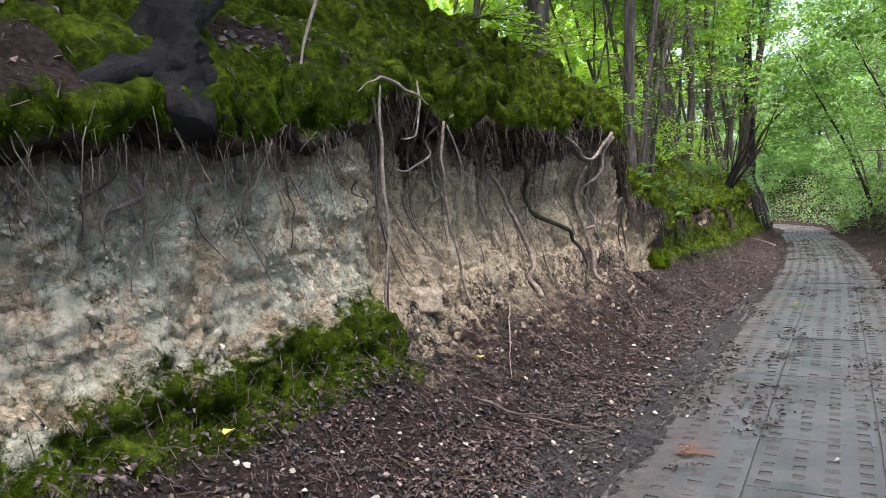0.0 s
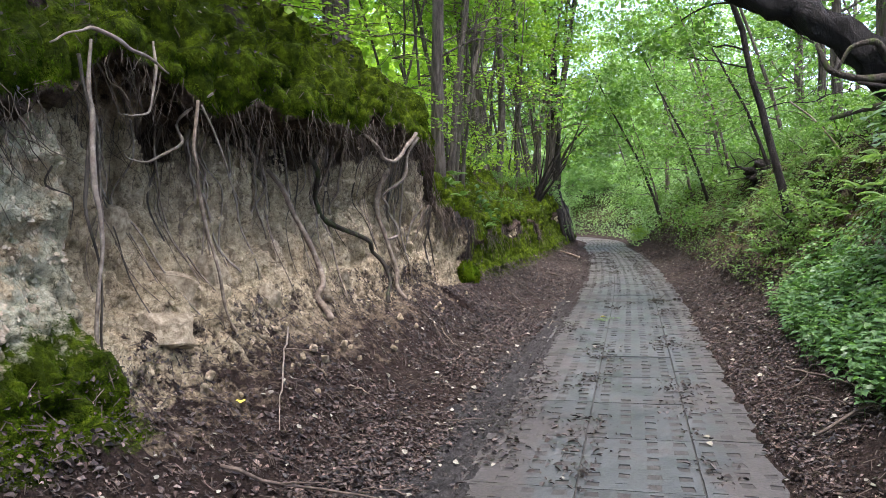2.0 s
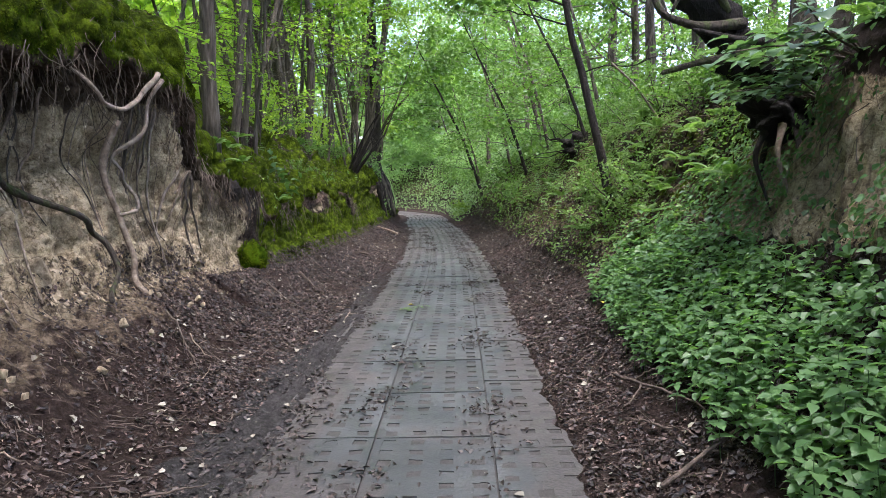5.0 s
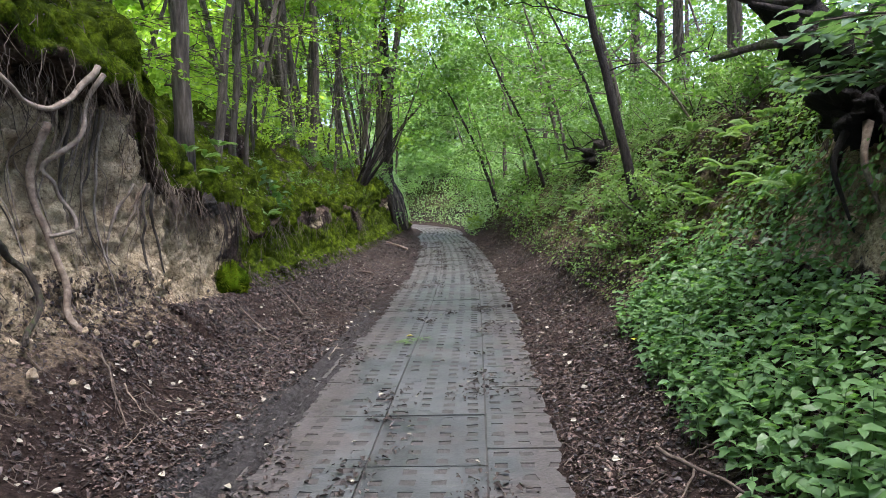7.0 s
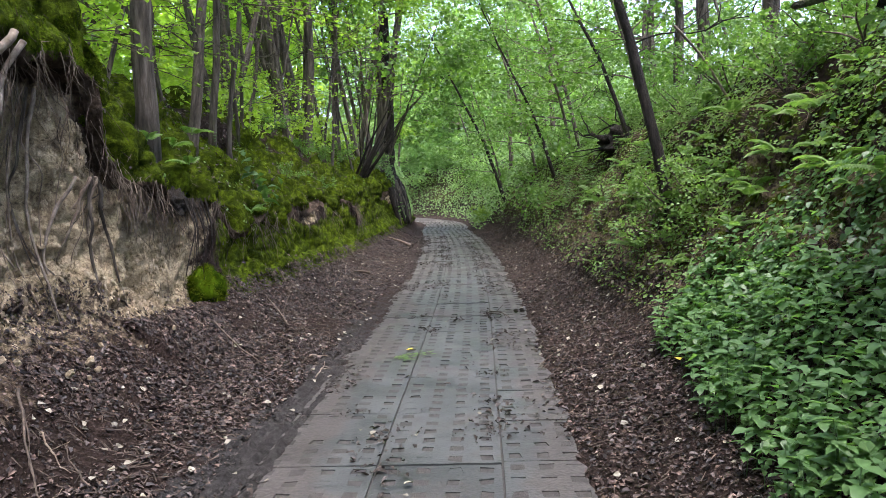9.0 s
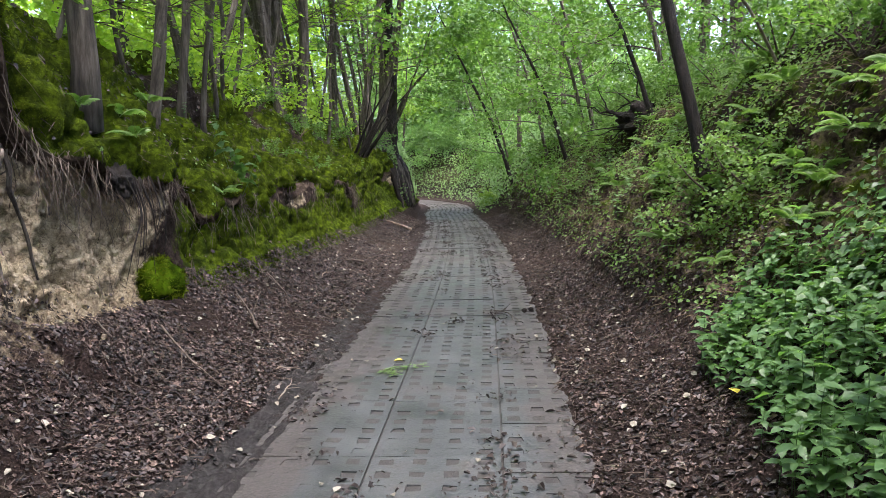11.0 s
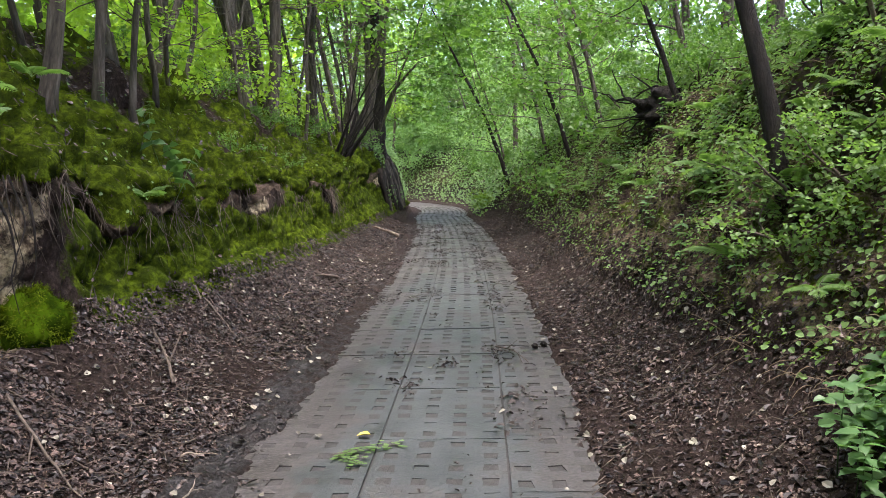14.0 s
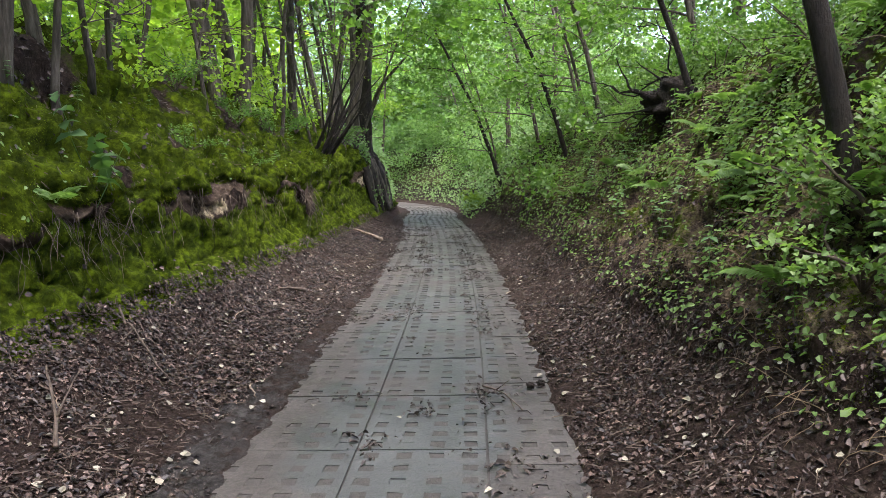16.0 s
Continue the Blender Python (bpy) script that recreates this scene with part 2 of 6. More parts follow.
def concrete_material():
    m, n, l, b = material("weathered_concrete")
    info = n.new("ShaderNodeObjectInfo")
    geo = n.new("ShaderNodeNewGeometry")
    tex = n.new("ShaderNodeTexNoise")
    l.new(geo.outputs["Position"], tex.inputs["Vector"])
    tex.inputs["Scale"].default_value, tex.inputs["Detail"].default_value, tex.inputs["Roughness"].default_value = 2.2, 8, 0.65
    fine = n.new("ShaderNodeTexNoise")
    l.new(geo.outputs["Position"], fine.inputs["Vector"])
    fine.inputs["Scale"].default_value, fine.inputs["Detail"].default_value = 45, 6
    col = ramp(n, l, tex.outputs["Fac"], [(0.3, (0.018, 0.0205, 0.02)), (0.5, (0.0355, 0.0405, 0.0395)), (0.68, (0.062, 0.07, 0.068))])
    col = mix(n, l, calc(n, l, "MULTIPLY", fine.outputs["Fac"], 0.45), col, (0.05, 0.047, 0.044))
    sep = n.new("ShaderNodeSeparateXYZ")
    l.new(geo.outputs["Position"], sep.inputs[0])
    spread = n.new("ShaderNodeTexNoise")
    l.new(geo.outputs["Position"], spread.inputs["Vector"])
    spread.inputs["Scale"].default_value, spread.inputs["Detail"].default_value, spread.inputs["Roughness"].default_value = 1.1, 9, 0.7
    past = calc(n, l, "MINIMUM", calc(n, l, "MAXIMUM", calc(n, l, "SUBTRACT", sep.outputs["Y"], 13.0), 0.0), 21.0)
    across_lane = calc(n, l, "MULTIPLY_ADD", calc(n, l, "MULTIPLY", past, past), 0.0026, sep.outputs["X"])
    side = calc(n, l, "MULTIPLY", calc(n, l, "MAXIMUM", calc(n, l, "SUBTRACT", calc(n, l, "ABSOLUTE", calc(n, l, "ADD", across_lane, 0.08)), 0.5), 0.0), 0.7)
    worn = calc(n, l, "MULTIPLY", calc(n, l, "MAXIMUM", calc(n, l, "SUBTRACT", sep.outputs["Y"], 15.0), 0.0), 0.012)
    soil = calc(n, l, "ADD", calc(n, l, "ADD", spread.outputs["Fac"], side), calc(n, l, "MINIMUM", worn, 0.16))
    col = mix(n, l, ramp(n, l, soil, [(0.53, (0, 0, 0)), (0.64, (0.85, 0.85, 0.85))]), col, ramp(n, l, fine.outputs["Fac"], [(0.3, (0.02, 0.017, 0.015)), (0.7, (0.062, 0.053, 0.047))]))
    tint = n.new("ShaderNodeHueSaturation")
    l.new(calc(n, l, "MULTIPLY_ADD", info.outputs["Random"], 0.3, 0.85), tint.inputs["Value"])
    l.new(col, tint.inputs["Color"])
    l.new(tint.outputs["Color"], b.inputs["Base Color"])
    l.new(ramp(n, l, tex.outputs["Fac"], [(0.35, (0.42, 0.42, 0.42)), (0.65, (0.72, 0.72, 0.72))]), b.inputs["Roughness"])
    b.inputs["Specular IOR Level"].default_value = 0.35
    bump(n, l, b, fine.outputs["Fac"], 0.6, 0.008)
    return m


def plain(name, stops, scale, roughness, bump_by=(0.5, 0.01), stretch=None, island=0.0, coord="Object"):
    """A matte surface of two scales of variation."""
    m, n, l, b = material(name)
    big = noise_node(n, l, scale, 8, 0.65, coord, stretch)
    col = ramp(n, l, big, stops)
    if island:
        geo = n.new("ShaderNodeNewGeometry")
        hs = n.new("ShaderNodeHueSaturation")
        l.new(calc(n, l, "MULTIPLY_ADD", geo.outputs["Random Per Island"], 2 * island, 1 - island), hs.inputs["Value"])
        l.new(col, hs.inputs["Color"])
        col = hs.outputs["Color"]
    l.new(col, b.inputs["Base Color"])
    b.inputs["Roughness"].default_value = roughness
    b.inputs["Specular IOR Level"].default_value = 0.3
    bump(n, l, b, noise_node(n, l, scale * 5, 6, 0.7, coord, stretch), *bump_by)
    return m


def foliage(name, dark, light, gloss=0.45, through_light=0.45, clump=1.3, shine=0.35):
    """Leaves that let some light through; every leaf has a tone of its own."""
    m, n, l, b = material(name)
    geo = n.new("ShaderNodeNewGeometry")
    col = ramp(n, l, geo.outputs["Random Per Island"], [(0.0, dark), (1.0, light)])
    col = mix(n, l, 0.35 if clump < 3 else 0.7, col, ramp(n, l, noise_node(n, l, clump, 4), [(0.35 if clump < 3 else 0.4, dark), (0.65 if clump < 3 else 0.58, light)]))
    l.new(col, b.inputs["Base Color"])
    b.inputs["Roughness"].default_value = gloss
    b.inputs["Specular IOR Level"].default_value = shine
    tr = n.new("ShaderNodeBsdfTranslucent")
    warm = mix(n, l, 1.0, col, (1.5, 1.7, 0.7), "MULTIPLY")
    l.new(warm, tr.inputs["Color"])
    ms = n.new("ShaderNodeMixShader")
    ms.inputs[0].default_value = through_light
    l.new(b.outputs[0], ms.inputs[1])
    l.new(tr.outputs[0], ms.inputs[2])
    l.new(ms.outputs[0], n["Material Output"].inputs["Surface"])
    return m


EARTH = ground_material()
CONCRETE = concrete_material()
HOLE_DIRT = plain("hole_dirt", [(0.3, (0.022, 0.02, 0.018)), (0.7, (0.05, 0.046, 0.042))], 30, 0.9)
BARK = plain("grey_brown_bark", [(0.3, (0.026, 0.022, 0.018)), (0.5, (0.085, 0.07, 0.054)), (0.7, (0.18, 0.155, 0.125))], 18, 0.95, (1.0, 0.05), (1, 1, 0.14))
BARK_MOSSY = plain("mossy_bark", [(0.32, (0.018, 0.014, 0.011)), (0.5, (0.055, 0.045, 0.033)), (0.62, (0.05, 0.065, 0.018)), (0.75, (0.08, 0.1, 0.03))], 8, 0.95, (1.0, 0.06), (1, 1, 0.4))
BARK_DARK = plain("wet_dark_bark", [(0.3, (0.008, 0.006, 0.005)), (0.6, (0.03, 0.023, 0.018)), (0.8, (0.07, 0.06, 0.045))], 14, 0.9, (1.0, 0.06), (1, 1, 0.3))
ROOT = plain("root_bark", [(0.3, (0.06, 0.045, 0.033)), (0.5, (0.17, 0.13, 0.095)), (0.7, (0.32, 0.265, 0.2))], 16, 0.9, (0.9, 0.012))
ROOT_PALE = plain("pale_bare_root", [(0.3, (0.09, 0.068, 0.05)), (0.55, (0.22, 0.18, 0.14)), (0.78, (0.42, 0.37, 0.31))], 18, 0.85, (0.8, 0.01))
ROOTLET = plain("fine_rootlets", [(0.3, (0.035, 0.026, 0.019)), (0.5, (0.1, 0.078, 0.058)), (0.7, (0.22, 0.18, 0.14))], 7, 0.9, island=0.4)
TWIG = plain("dead_twig", [(0.3, (0.03, 0.022, 0.016)), (0.7, (0.11, 0.085, 0.065))], 20, 0.85)
STUMP_BARK = plain("black_rotten_bark", [(0.3, (0.004, 0.0035, 0.003)), (0.6, (0.014, 0.011, 0.009)), (0.8, (0.035, 0.03, 0.022))], 16, 0.9, (1.0, 0.08), (1, 1, 0.4))
DEAD_LEAF = plain("dead_leaves", [(0.3, (0.009, 0.007, 0.006)), (0.48, (0.027, 0.019, 0.016)), (0.6, (0.085, 0.058, 0.046)), (0.76, (0.2, 0.16, 0.13))], 14, 0.5, (0.2, 0.003), island=0.9)
SAND_CLOD = plain("sand_clods", [(0.32, (0.15, 0.114, 0.072)), (0.48, (0.38, 0.305, 0.2)), (0.66, (0.6, 0.51, 0.355))], 17, 0.95, (1.0, 0.04))
FLAKE = plain("greenish_sand_flakes", [(0.34, (0.2, 0.2, 0.14)), (0.47, (0.4, 0.37, 0.26)), (0.56, (0.45, 0.36, 0.25)), (0.68, (0.62, 0.56, 0.43))], 5, 0.95, (1.0, 0.03), island=0.2)
DEBRIS = plain("wet_dark_scraps", [(0.3, (0.012, 0.009, 0.008)), (0.6, (0.045, 0.034, 0.028)), (0.8, (0.12, 0.09, 0.07))], 9, 0.55, (0.2, 0.003), island=0.5)
PALE_LEAF = plain("pale_fallen_leaves", [(0.3, (0.1, 0.085, 0.06)), (0.7, (0.27, 0.255, 0.2))], 9, 0.5, (0.2, 0.003), island=0.3)
YELLOW_LEAF = plain("yellow_leaf", [(0.3, (0.5, 0.36, 0.03)), (0.7, (0.7, 0.6, 0.1))], 12, 0.5, (0.2, 0.003), island=0.2)
MOSS = foliage("moss_shoots", (0.009, 0.017, 0.001), (0.115, 0.155, 0.01), 0.95, 0.3, 4.5, 0.02)
# darker copy of the moss; tree shade near the start is in its colour
MOSS_DARK = foliage("shade_dark_moss_shoots", (0.006, 0.014, 0.001), (0.056, 0.1, 0.003), 0.95, 0.25, 6, 0.02)
LEAVES = foliage("broad_leaves", (0.05, 0.105, 0.026), (0.125, 0.215, 0.055), 0.45, 0.45)
# lime leaves, their colour raised to hold the glow of backlight
LEAVES_LIME = foliage("backlit_lime_leaves", (0.085, 0.16, 0.018), (0.165, 0.25, 0.036), 0.45, 0.5)
# glade leaves: the sunlight behind the trunks is painted into this green
LEAVES_GLADE_LIT = foliage("lit_glade_leaves", (0.15, 0.25, 0.03), (0.27, 0.37, 0.06), 0.45, 0.55)
LEAVES_DARK = foliage("shade_leaves", (0.035, 0.075, 0.028), (0.075, 0.14, 0.052), 0.4, 0.4)
NETTLE_LEAF = foliage("nettle_leaves", (0.055, 0.122, 0.04), (0.12, 0.212, 0.078), 0.4, 0.45)
LEAVES_PALE = foliage("hazel_leaves", (0.06, 0.11, 0.055), (0.1, 0.17, 0.085), 0.4, 0.35)
# far leaves: haze and sunlight are put into this paler green
LEAVES_FAR_HAZED = foliage("haze_pale_leaves", (0.11, 0.19, 0.075), (0.2, 0.31, 0.13), 0.45, 0.5)
RUST = foliage("rusty_leaves", (0.1, 0.04, 0.02), (0.22, 0.1, 0.05), 0.7, 0.2)
FERN = foliage("fern_fronds", (0.085, 0.15, 0.045), (0.155, 0.24, 0.08), 0.5, 0.45)
BROWN_STEM = plain("dry_stalks", [(0.3, (0.07, 0.05, 0.03)), (0.7, (0.2, 0.15, 0.09))], 18, 0.85)


# ---- the lane and its banks: one sheet ----
def drift(y):
    """The lane's slow drift to its left before the bend."""
    return -0.0026 * (np.clip(y, 13, 34) - 13) ** 2


def corner_turn(y):
    """The bend itself, past the bank's corner."""
    return np.where(np.asarray(y) > 35, -0.018 * (np.clip(y, 35, 62) - 35) ** 2, 0.0)


def bend(y):
    """How far the lane has turned to its left at y."""
    return drift(y) + corner_turn(y)


def slump(y):
    """Where the mossy bank has slid into an even slope: 0 to 1."""
    y = np.asarray(y, float)
    q = np.stack([y * 0.62 + 3.1, y * 0 + 8.5, y * 0], -1)
    return np.clip((y - 12.2) / 1.2, 0, 1) * np.clip(0.3 + 1.2 * fbm(q, 3), 0, 0.7)


def at_y(y, stations, values):
    return np.interp(y, stations, values)


LEFT_Y = [-4, 1, 2.5, 4.4, 6, 7.4, 8.8, 10.45, 10.7, 11.4, 12.6, 14.5, 16.5, 20, 24, 28, 34]


def left_profile(y):
    """Corners of the bank's cut on the left of the lane at y: x and z from the road outwards."""
    g = lambda v: at_y(y, LEFT_Y, v)
    foot_x = g([-2.95, -2.95, -2.9, -2.95, -3.0, -2.97, -2.9, -2.8, -2.77, -2.72, -2.68, -2.6, -2.52, -2.55, -2.55, -2.65, -2.7])
    foot_z = g([0.75, 0.72, 0.66, 0.66, 0.85, 0.87, 0.85, 0.8, 0.74, 0.66, 0.6, 0.52, 0.5, 0.42, 0.34, 0.34, 0.35])
    top_x = g([-3.36, -3.3, -3.24, -3.26, -3.65, -3.4, -3.12, -2.9, -2.9, -2.85, -2.85, -2.88, -2.85, -2.9, -2.9, -3.1, -3.2])
    top_z = g([2.08, 2.08, 2.14, 2.46, 2.5, 2.55, 2.7, 2.55, 1.9, 1.7, 1.52, 1.38, 1.3, 1.2, 1.15, 1.4, 1.6])
    lip_x = g([-3.1, -3.05, -3.0, -3.1, -3.12, -2.92, -2.8, -2.75, -2.84, -2.8, -2.82, -2.9, -2.88, -2.94, -2.96, -3.05, -3.15])
    crest_x = g([-3.5, -3.4, -3.35, -3.45, -3.4, -3.25, -3.1, -3.0, -2.95, -2.95, -3.0, -3.1, -3.2, -3.3, -3.4, -3.6, -3.8])
    crest_z = g([2.75, 2.7, 2.8, 3.15, 3.4, 3.5, 3.55, 3.45, 2.75, 2.3, 2.0, 1.8, 1.85, 1.9, 2.0, 2.4, 2.6])
    back_z = g([3.3, 3.2, 3.3, 3.65, 3.95, 4.0, 3.95, 3.7, 3.2, 2.85, 2.7, 2.65, 2.7, 2.7, 2.8, 3.0, 3.0])
    high_z = g([3.8, 3.7, 3.8, 4.15, 4.4, 4.4, 4.35, 4.15, 3.75, 3.4, 3.25, 3.25, 3.3, 3.35, 3.3, 3.4, 3.4])
    rag = np.stack([y * 1.3, y * 0 + 2.5, y * 0], -1)
    top_z = top_z + at_y(y, [4, 6, 12, 13.5], [0.17, 0.11, 0.11, 0.26]) * fbm(rag, 4) + 0.05 * fbm(rag * 5, 2)
    gap = np.exp(-((y - 4.95) / 0.5) ** 2)
    top_z = top_z + 0.28 * gap + np.where(y < 12, 0.07, 0.03) * fbm(rag * 2.7 + 15, 2)
    lip_x = lip_x - 0.16 * gap
    crest_z = crest_z + 0.22 * gap
    notch = np.clip((y - 11) / 1.5, 0, 1) * np.clip(0.75 + 1.3 * smooth_noise(rag * 0.9 + 7), 0, 1)
    foot_x = foot_x + 0.07 * fbm(rag * 0.8 + 3, 3)
    lip_x = lip_x + 0.12 * fbm(rag * 1.4 + 11, 3)
    top_x = top_x + notch * 0.18 + 0.05 * fbm(rag * 2, 3)
    crest_z = crest_z + 0.1 * fbm(rag + 21, 3)
    k = 0.9 * slump(y)
    top_x = top_x * (1 - k) + k * (foot_x * 0.45 + crest_x * 0.55)
    lip_x = lip_x * (1 - k) + k * (foot_x * 0.35 + crest_x * 0.65)
    back_z = back_z + 0.1 * fbm(rag + 31, 3)
    rim = 0.04 * fbm(rag * 1.3 + 41, 2) + 0.04 * fbm(rag * 6 + 41, 3)
    return [(-0.93 + rim, -0.06 + 0 * y), (-1.06 + rim, 0.01 + 0 * y), (-1.4 + 0 * y, 0.03 + 0 * y), (-2.1 + 0 * y, 0.2 + 0 * y), (foot_x, foot_z),
            (foot_x * 0.55 + top_x * 0.45 - 0.1, foot_z * 0.55 + top_z * 0.45), (top_x, top_z), (lip_x, top_z + 0.08), (lip_x + 0.03, top_z * 0.5 + crest_z * 0.5), (crest_x, crest_z),
            (crest_x - 0.55, back_z), (crest_x - 1.35, high_z), (crest_x - 4, high_z + 0.1), (crest_x - 14, high_z - 0.2), (crest_x - 60, high_z), (crest_x - 500, high_z + 3)]


RIGHT_Y = [-4, 3, 6, 8, 9.5, 11.5, 13, 15, 18.5, 24, 30]


def right_profile(y):
    g = lambda v: at_y(y, RIGHT_Y, v)
    foot_x = g([1.75, 1.75, 1.75, 1.8, 1.85, 1.9, 1.75, 1.7, 1.65, 1.6, 1.6])
    low_x = g([2.3, 2.35, 2.45, 2.55, 2.4, 2.3, 2.15, 2.05, 2.0, 1.95, 1.9])
    low_z = g([1.0, 1.0, 0.95, 0.9, 0.85, 0.8, 0.85, 0.85, 0.8, 0.8, 0.8])
    mid_x = g([2.8, 2.8, 2.8, 2.9, 3.05, 2.9, 2.7, 2.55, 2.5, 2.45, 2.4])
    mid_z = g([1.9, 1.9, 1.9, 1.9, 1.75, 1.55, 1.6, 1.6, 1.5, 1.45, 1.4])
    top_x = g([3.1, 3.1, 3.05, 3.1, 3.5, 3.4, 3.2, 3.1, 3.1, 3.1, 3.1])
    top_z = g([2.6, 2.6, 2.6, 2.6, 2.5, 2.4, 2.4, 2.4, 2.4, 2.3, 2.3])
    rag = np.stack([y * 1.7, y * 0 + 5.5, y * 0], -1)
    rim = 0.035 * fbm(rag, 2) + 0.045 * fbm(rag * 5, 3)
    return [(0.76 + rim, -0.06 + 0 * y), (0.86 + rim, 0.014 + 0 * y), (1.25 + 0.5 * rim, 0.06 + 0 * y), (foot_x, 0.28 + 0 * y), (low_x, low_z), (mid_x, mid_z), (top_x, top_z),
            (top_x + 0.7, top_z + 0.5), (top_x + 1.8, top_z + 0.9), (top_x + 5, top_z + 1.3), (top_x + 14, top_z + 1.6), (top_x + 60, top_z + 2), (top_x + 500, top_z + 6)]


def across(profile, y, steps):
    """Points along the corners, with the given number of steps in each stretch."""
    xs, zs, seg = [], [], []
    for k, n in enumerate(steps):
        (x0, z0), (x1, z1) = profile[k], profile[k + 1]
        for t in np.arange(n) / n:
            xs.append(x0 + (x1 - x0) * t), zs.append(z0 + (z1 - z0) * t), seg.append(k + t)
    xs.append(profile[-1][0]), zs.append(profile[-1][1]), seg.append(len(steps))
    return np.array(xs), np.array(zs), np.array(seg)


Y_ROWS = np.concatenate([-np.geomspace(300, 3.2, 14), np.arange(-3, 12.5, 0.023), np.arange(12.5, 22, 0.045), np.arange(22, 48, 0.16), 48 * np.geomspace(1, 9, 24)])
L_STEPS = (3, 16, 30, 24, 40, 40, 18, 10, 14, 14, 14, 14, 10, 6, 5)
R_STEPS = (2, 6, 10, 18, 18, 14, 12, 12, 10, 8, 6, 5)


def side_points(y, left):
    xs, zs, seg = across(left_profile(y), y, L_STEPS) if left else across(right_profile(y), y, R_STEPS)
    for _ in range(3):
        k0 = 18 if left else 8
        xs[k0:-1] = xs[k0:-1] * 0.5 + 0.25 * (xs[k0 - 1:-2] + xs[k0 + 1:])
        zs[k0:-1] = zs[k0:-1] * 0.5 + 0.25 * (zs[k0 - 1:-2] + zs[k0 + 1:])
    share = np.clip((4 - seg) / 2, 0, 1)[:, None] if left else np.ones((len(seg), 1))
    return xs + corner_turn(y)[None] + share * drift(y)[None], np.broadcast_to(y, xs.shape).copy(), zs, seg


def bank_sheet():
    lx, ly, lz, lseg = side_points(Y_ROWS, True)
    rx, ry, rz, rseg = side_points(Y_ROWS, False)
    x = np.vstack([lx[::-1], rx])
    y = np.vstack([ly[::-1], ry])
    z = np.vstack([lz[::-1], rz])
    p = np.stack([x, y, z], -1)
    seg = np.concatenate([lseg[::-1], rseg + 100])[:, None] * np.ones((1, p.shape[1]))
    du, dv = np.gradient(p, axis=0), np.gradient(p, axis=1)
    nor = np.cross(du, dv)
    nor /= np.linalg.norm(nor, axis=-1, keepdims=True) + 1e-9
    on_left = seg < 50
    s = np.where(on_left, seg, seg - 100)
    # the soil layers
    cliff = at_y(y, [-4, 11.3, 12.2, 12.9], [1, 1, 0.75, 0.25])
    band = lambda a, b, soft: np.clip((s - a) / soft, 0, 1) * np.clip((b - s) / soft, 0, 1)
    wob = 0.5 * fbm(p * 1.6 + 5, 3)
    sand = np.where(on_left, band(3.75, 6.2, 0.25) * np.maximum(cliff, band(5.4, 6.2, 0.3) * 0.8), 0.0)
    slide = on_left & (s < 4.4) & (s > 2.3) & (y > 3.9) & (y < 10.5)
    sand = sand * np.where(on_left & (y > 12.6), np.clip(0.1 + 1.4 * smooth_noise(p * np.array([1.3, 1.6, 2.2]) + 51), 0, 0.8), 1)
    sand = np.where(slide, np.clip((s - 2.7 + 0.5 * wob) / 1.2, 0, 1) * 0.58, sand)
    soil = np.where(on_left, band(at_y(y, [5, 7, 10.3, 11], [5.95, 5.62, 5.68, 5.85]) + 0.3 * wob, 7.3, 0.25), band(3.4, 6.2, 0.4) * np.clip(0.6 + 0.5 * wob, 0, 1) * at_y(y, [3.5, 4.5, 8.5, 10], [1, 0.3, 0.3, 0.35]))
    sand = np.where(~on_left, np.maximum(band(4.1, 5.7, 0.3) * at_y(y, [2, 5, 9, 10], [0.4, 0.95, 0.95, 0.5]), band(3.3, 5.8, 0.5) * at_y(y, [8.5, 10, 20, 26], [0, 0.55, 0.5, 0])), sand)
    moss = np.where(on_left, band(6.9, 10.8 + wob + at_y(y, [11, 12], [0, 1.3]), 0.35), 0.46 * band(3.6, 7, 0.5) * at_y(y, [3.5, 4.5, 8, 9.5], [1, 0.2, 0.2, 1]))
    low = np.where(on_left, np.where(y > 12, band(3.6, 5.75 + 0.5 * wob + 1.7 * slump(y), 0.3), band(3.5, 5.2, 0.25)), 0) * (at_y(y, [-4, 1.5, 3, 4.1, 4.4, 12.6, 13.3, 30], [0.85, 0.85, 0.95, 1, 0, 0, 0.95, 0.9]))
    low = low * np.clip(1.15 - np.where(y < 5, np.abs(s - at_y(y, [1, 2.4, 3.2, 4.2], [3.95, 3.9, 4.05, 4.12])) * 1.5 - wob * 0.7, 0), 0, 1)
    bare = np.clip(1.35 - 1.7 * np.clip(fbm(p * np.array([1.1, 0.9, 1.1]) + 77, 4) + at_y(s, [8, 9.3, 10.5], [-0.35, -0.12, 0.1]) + at_y(y, [2, 3.4, 5, 11.5, 13], [0.42, 0.3, 0.05, 0.0, -0.2]), 0, 1), 0, 1)
    moss = np.where(on_left & (s > 7.6), moss * bare, moss)
    moss = np.maximum(moss, low)
    mud = np.where(on_left, band(0.5, 2.1 + 0.5 * wob + at_y(y, [0, 8, 12], [0.3, 0.2, 0]), 0.3) * at_y(y, [-4, 9, 16], [1, 0.85, 0.4]), 0)
    algae = np.where(on_left, at_y(y, [-4, 3.9, 4.5], [1, 1, 0.12]), 0)
    damp = np.where(on_left, np.clip((4.2 + 0.3 * wob - s) / 0.6, 0, 1), at_y(y, [8.5, 10], [0.2, 0.9]))
    even = slump(y) * on_left
    soil = soil * (1 - 0.8 * even)
    sand = sand * (1 - 0.7 * even)
    steep = np.where(on_left & (y > 12), 0.85, 1.0)
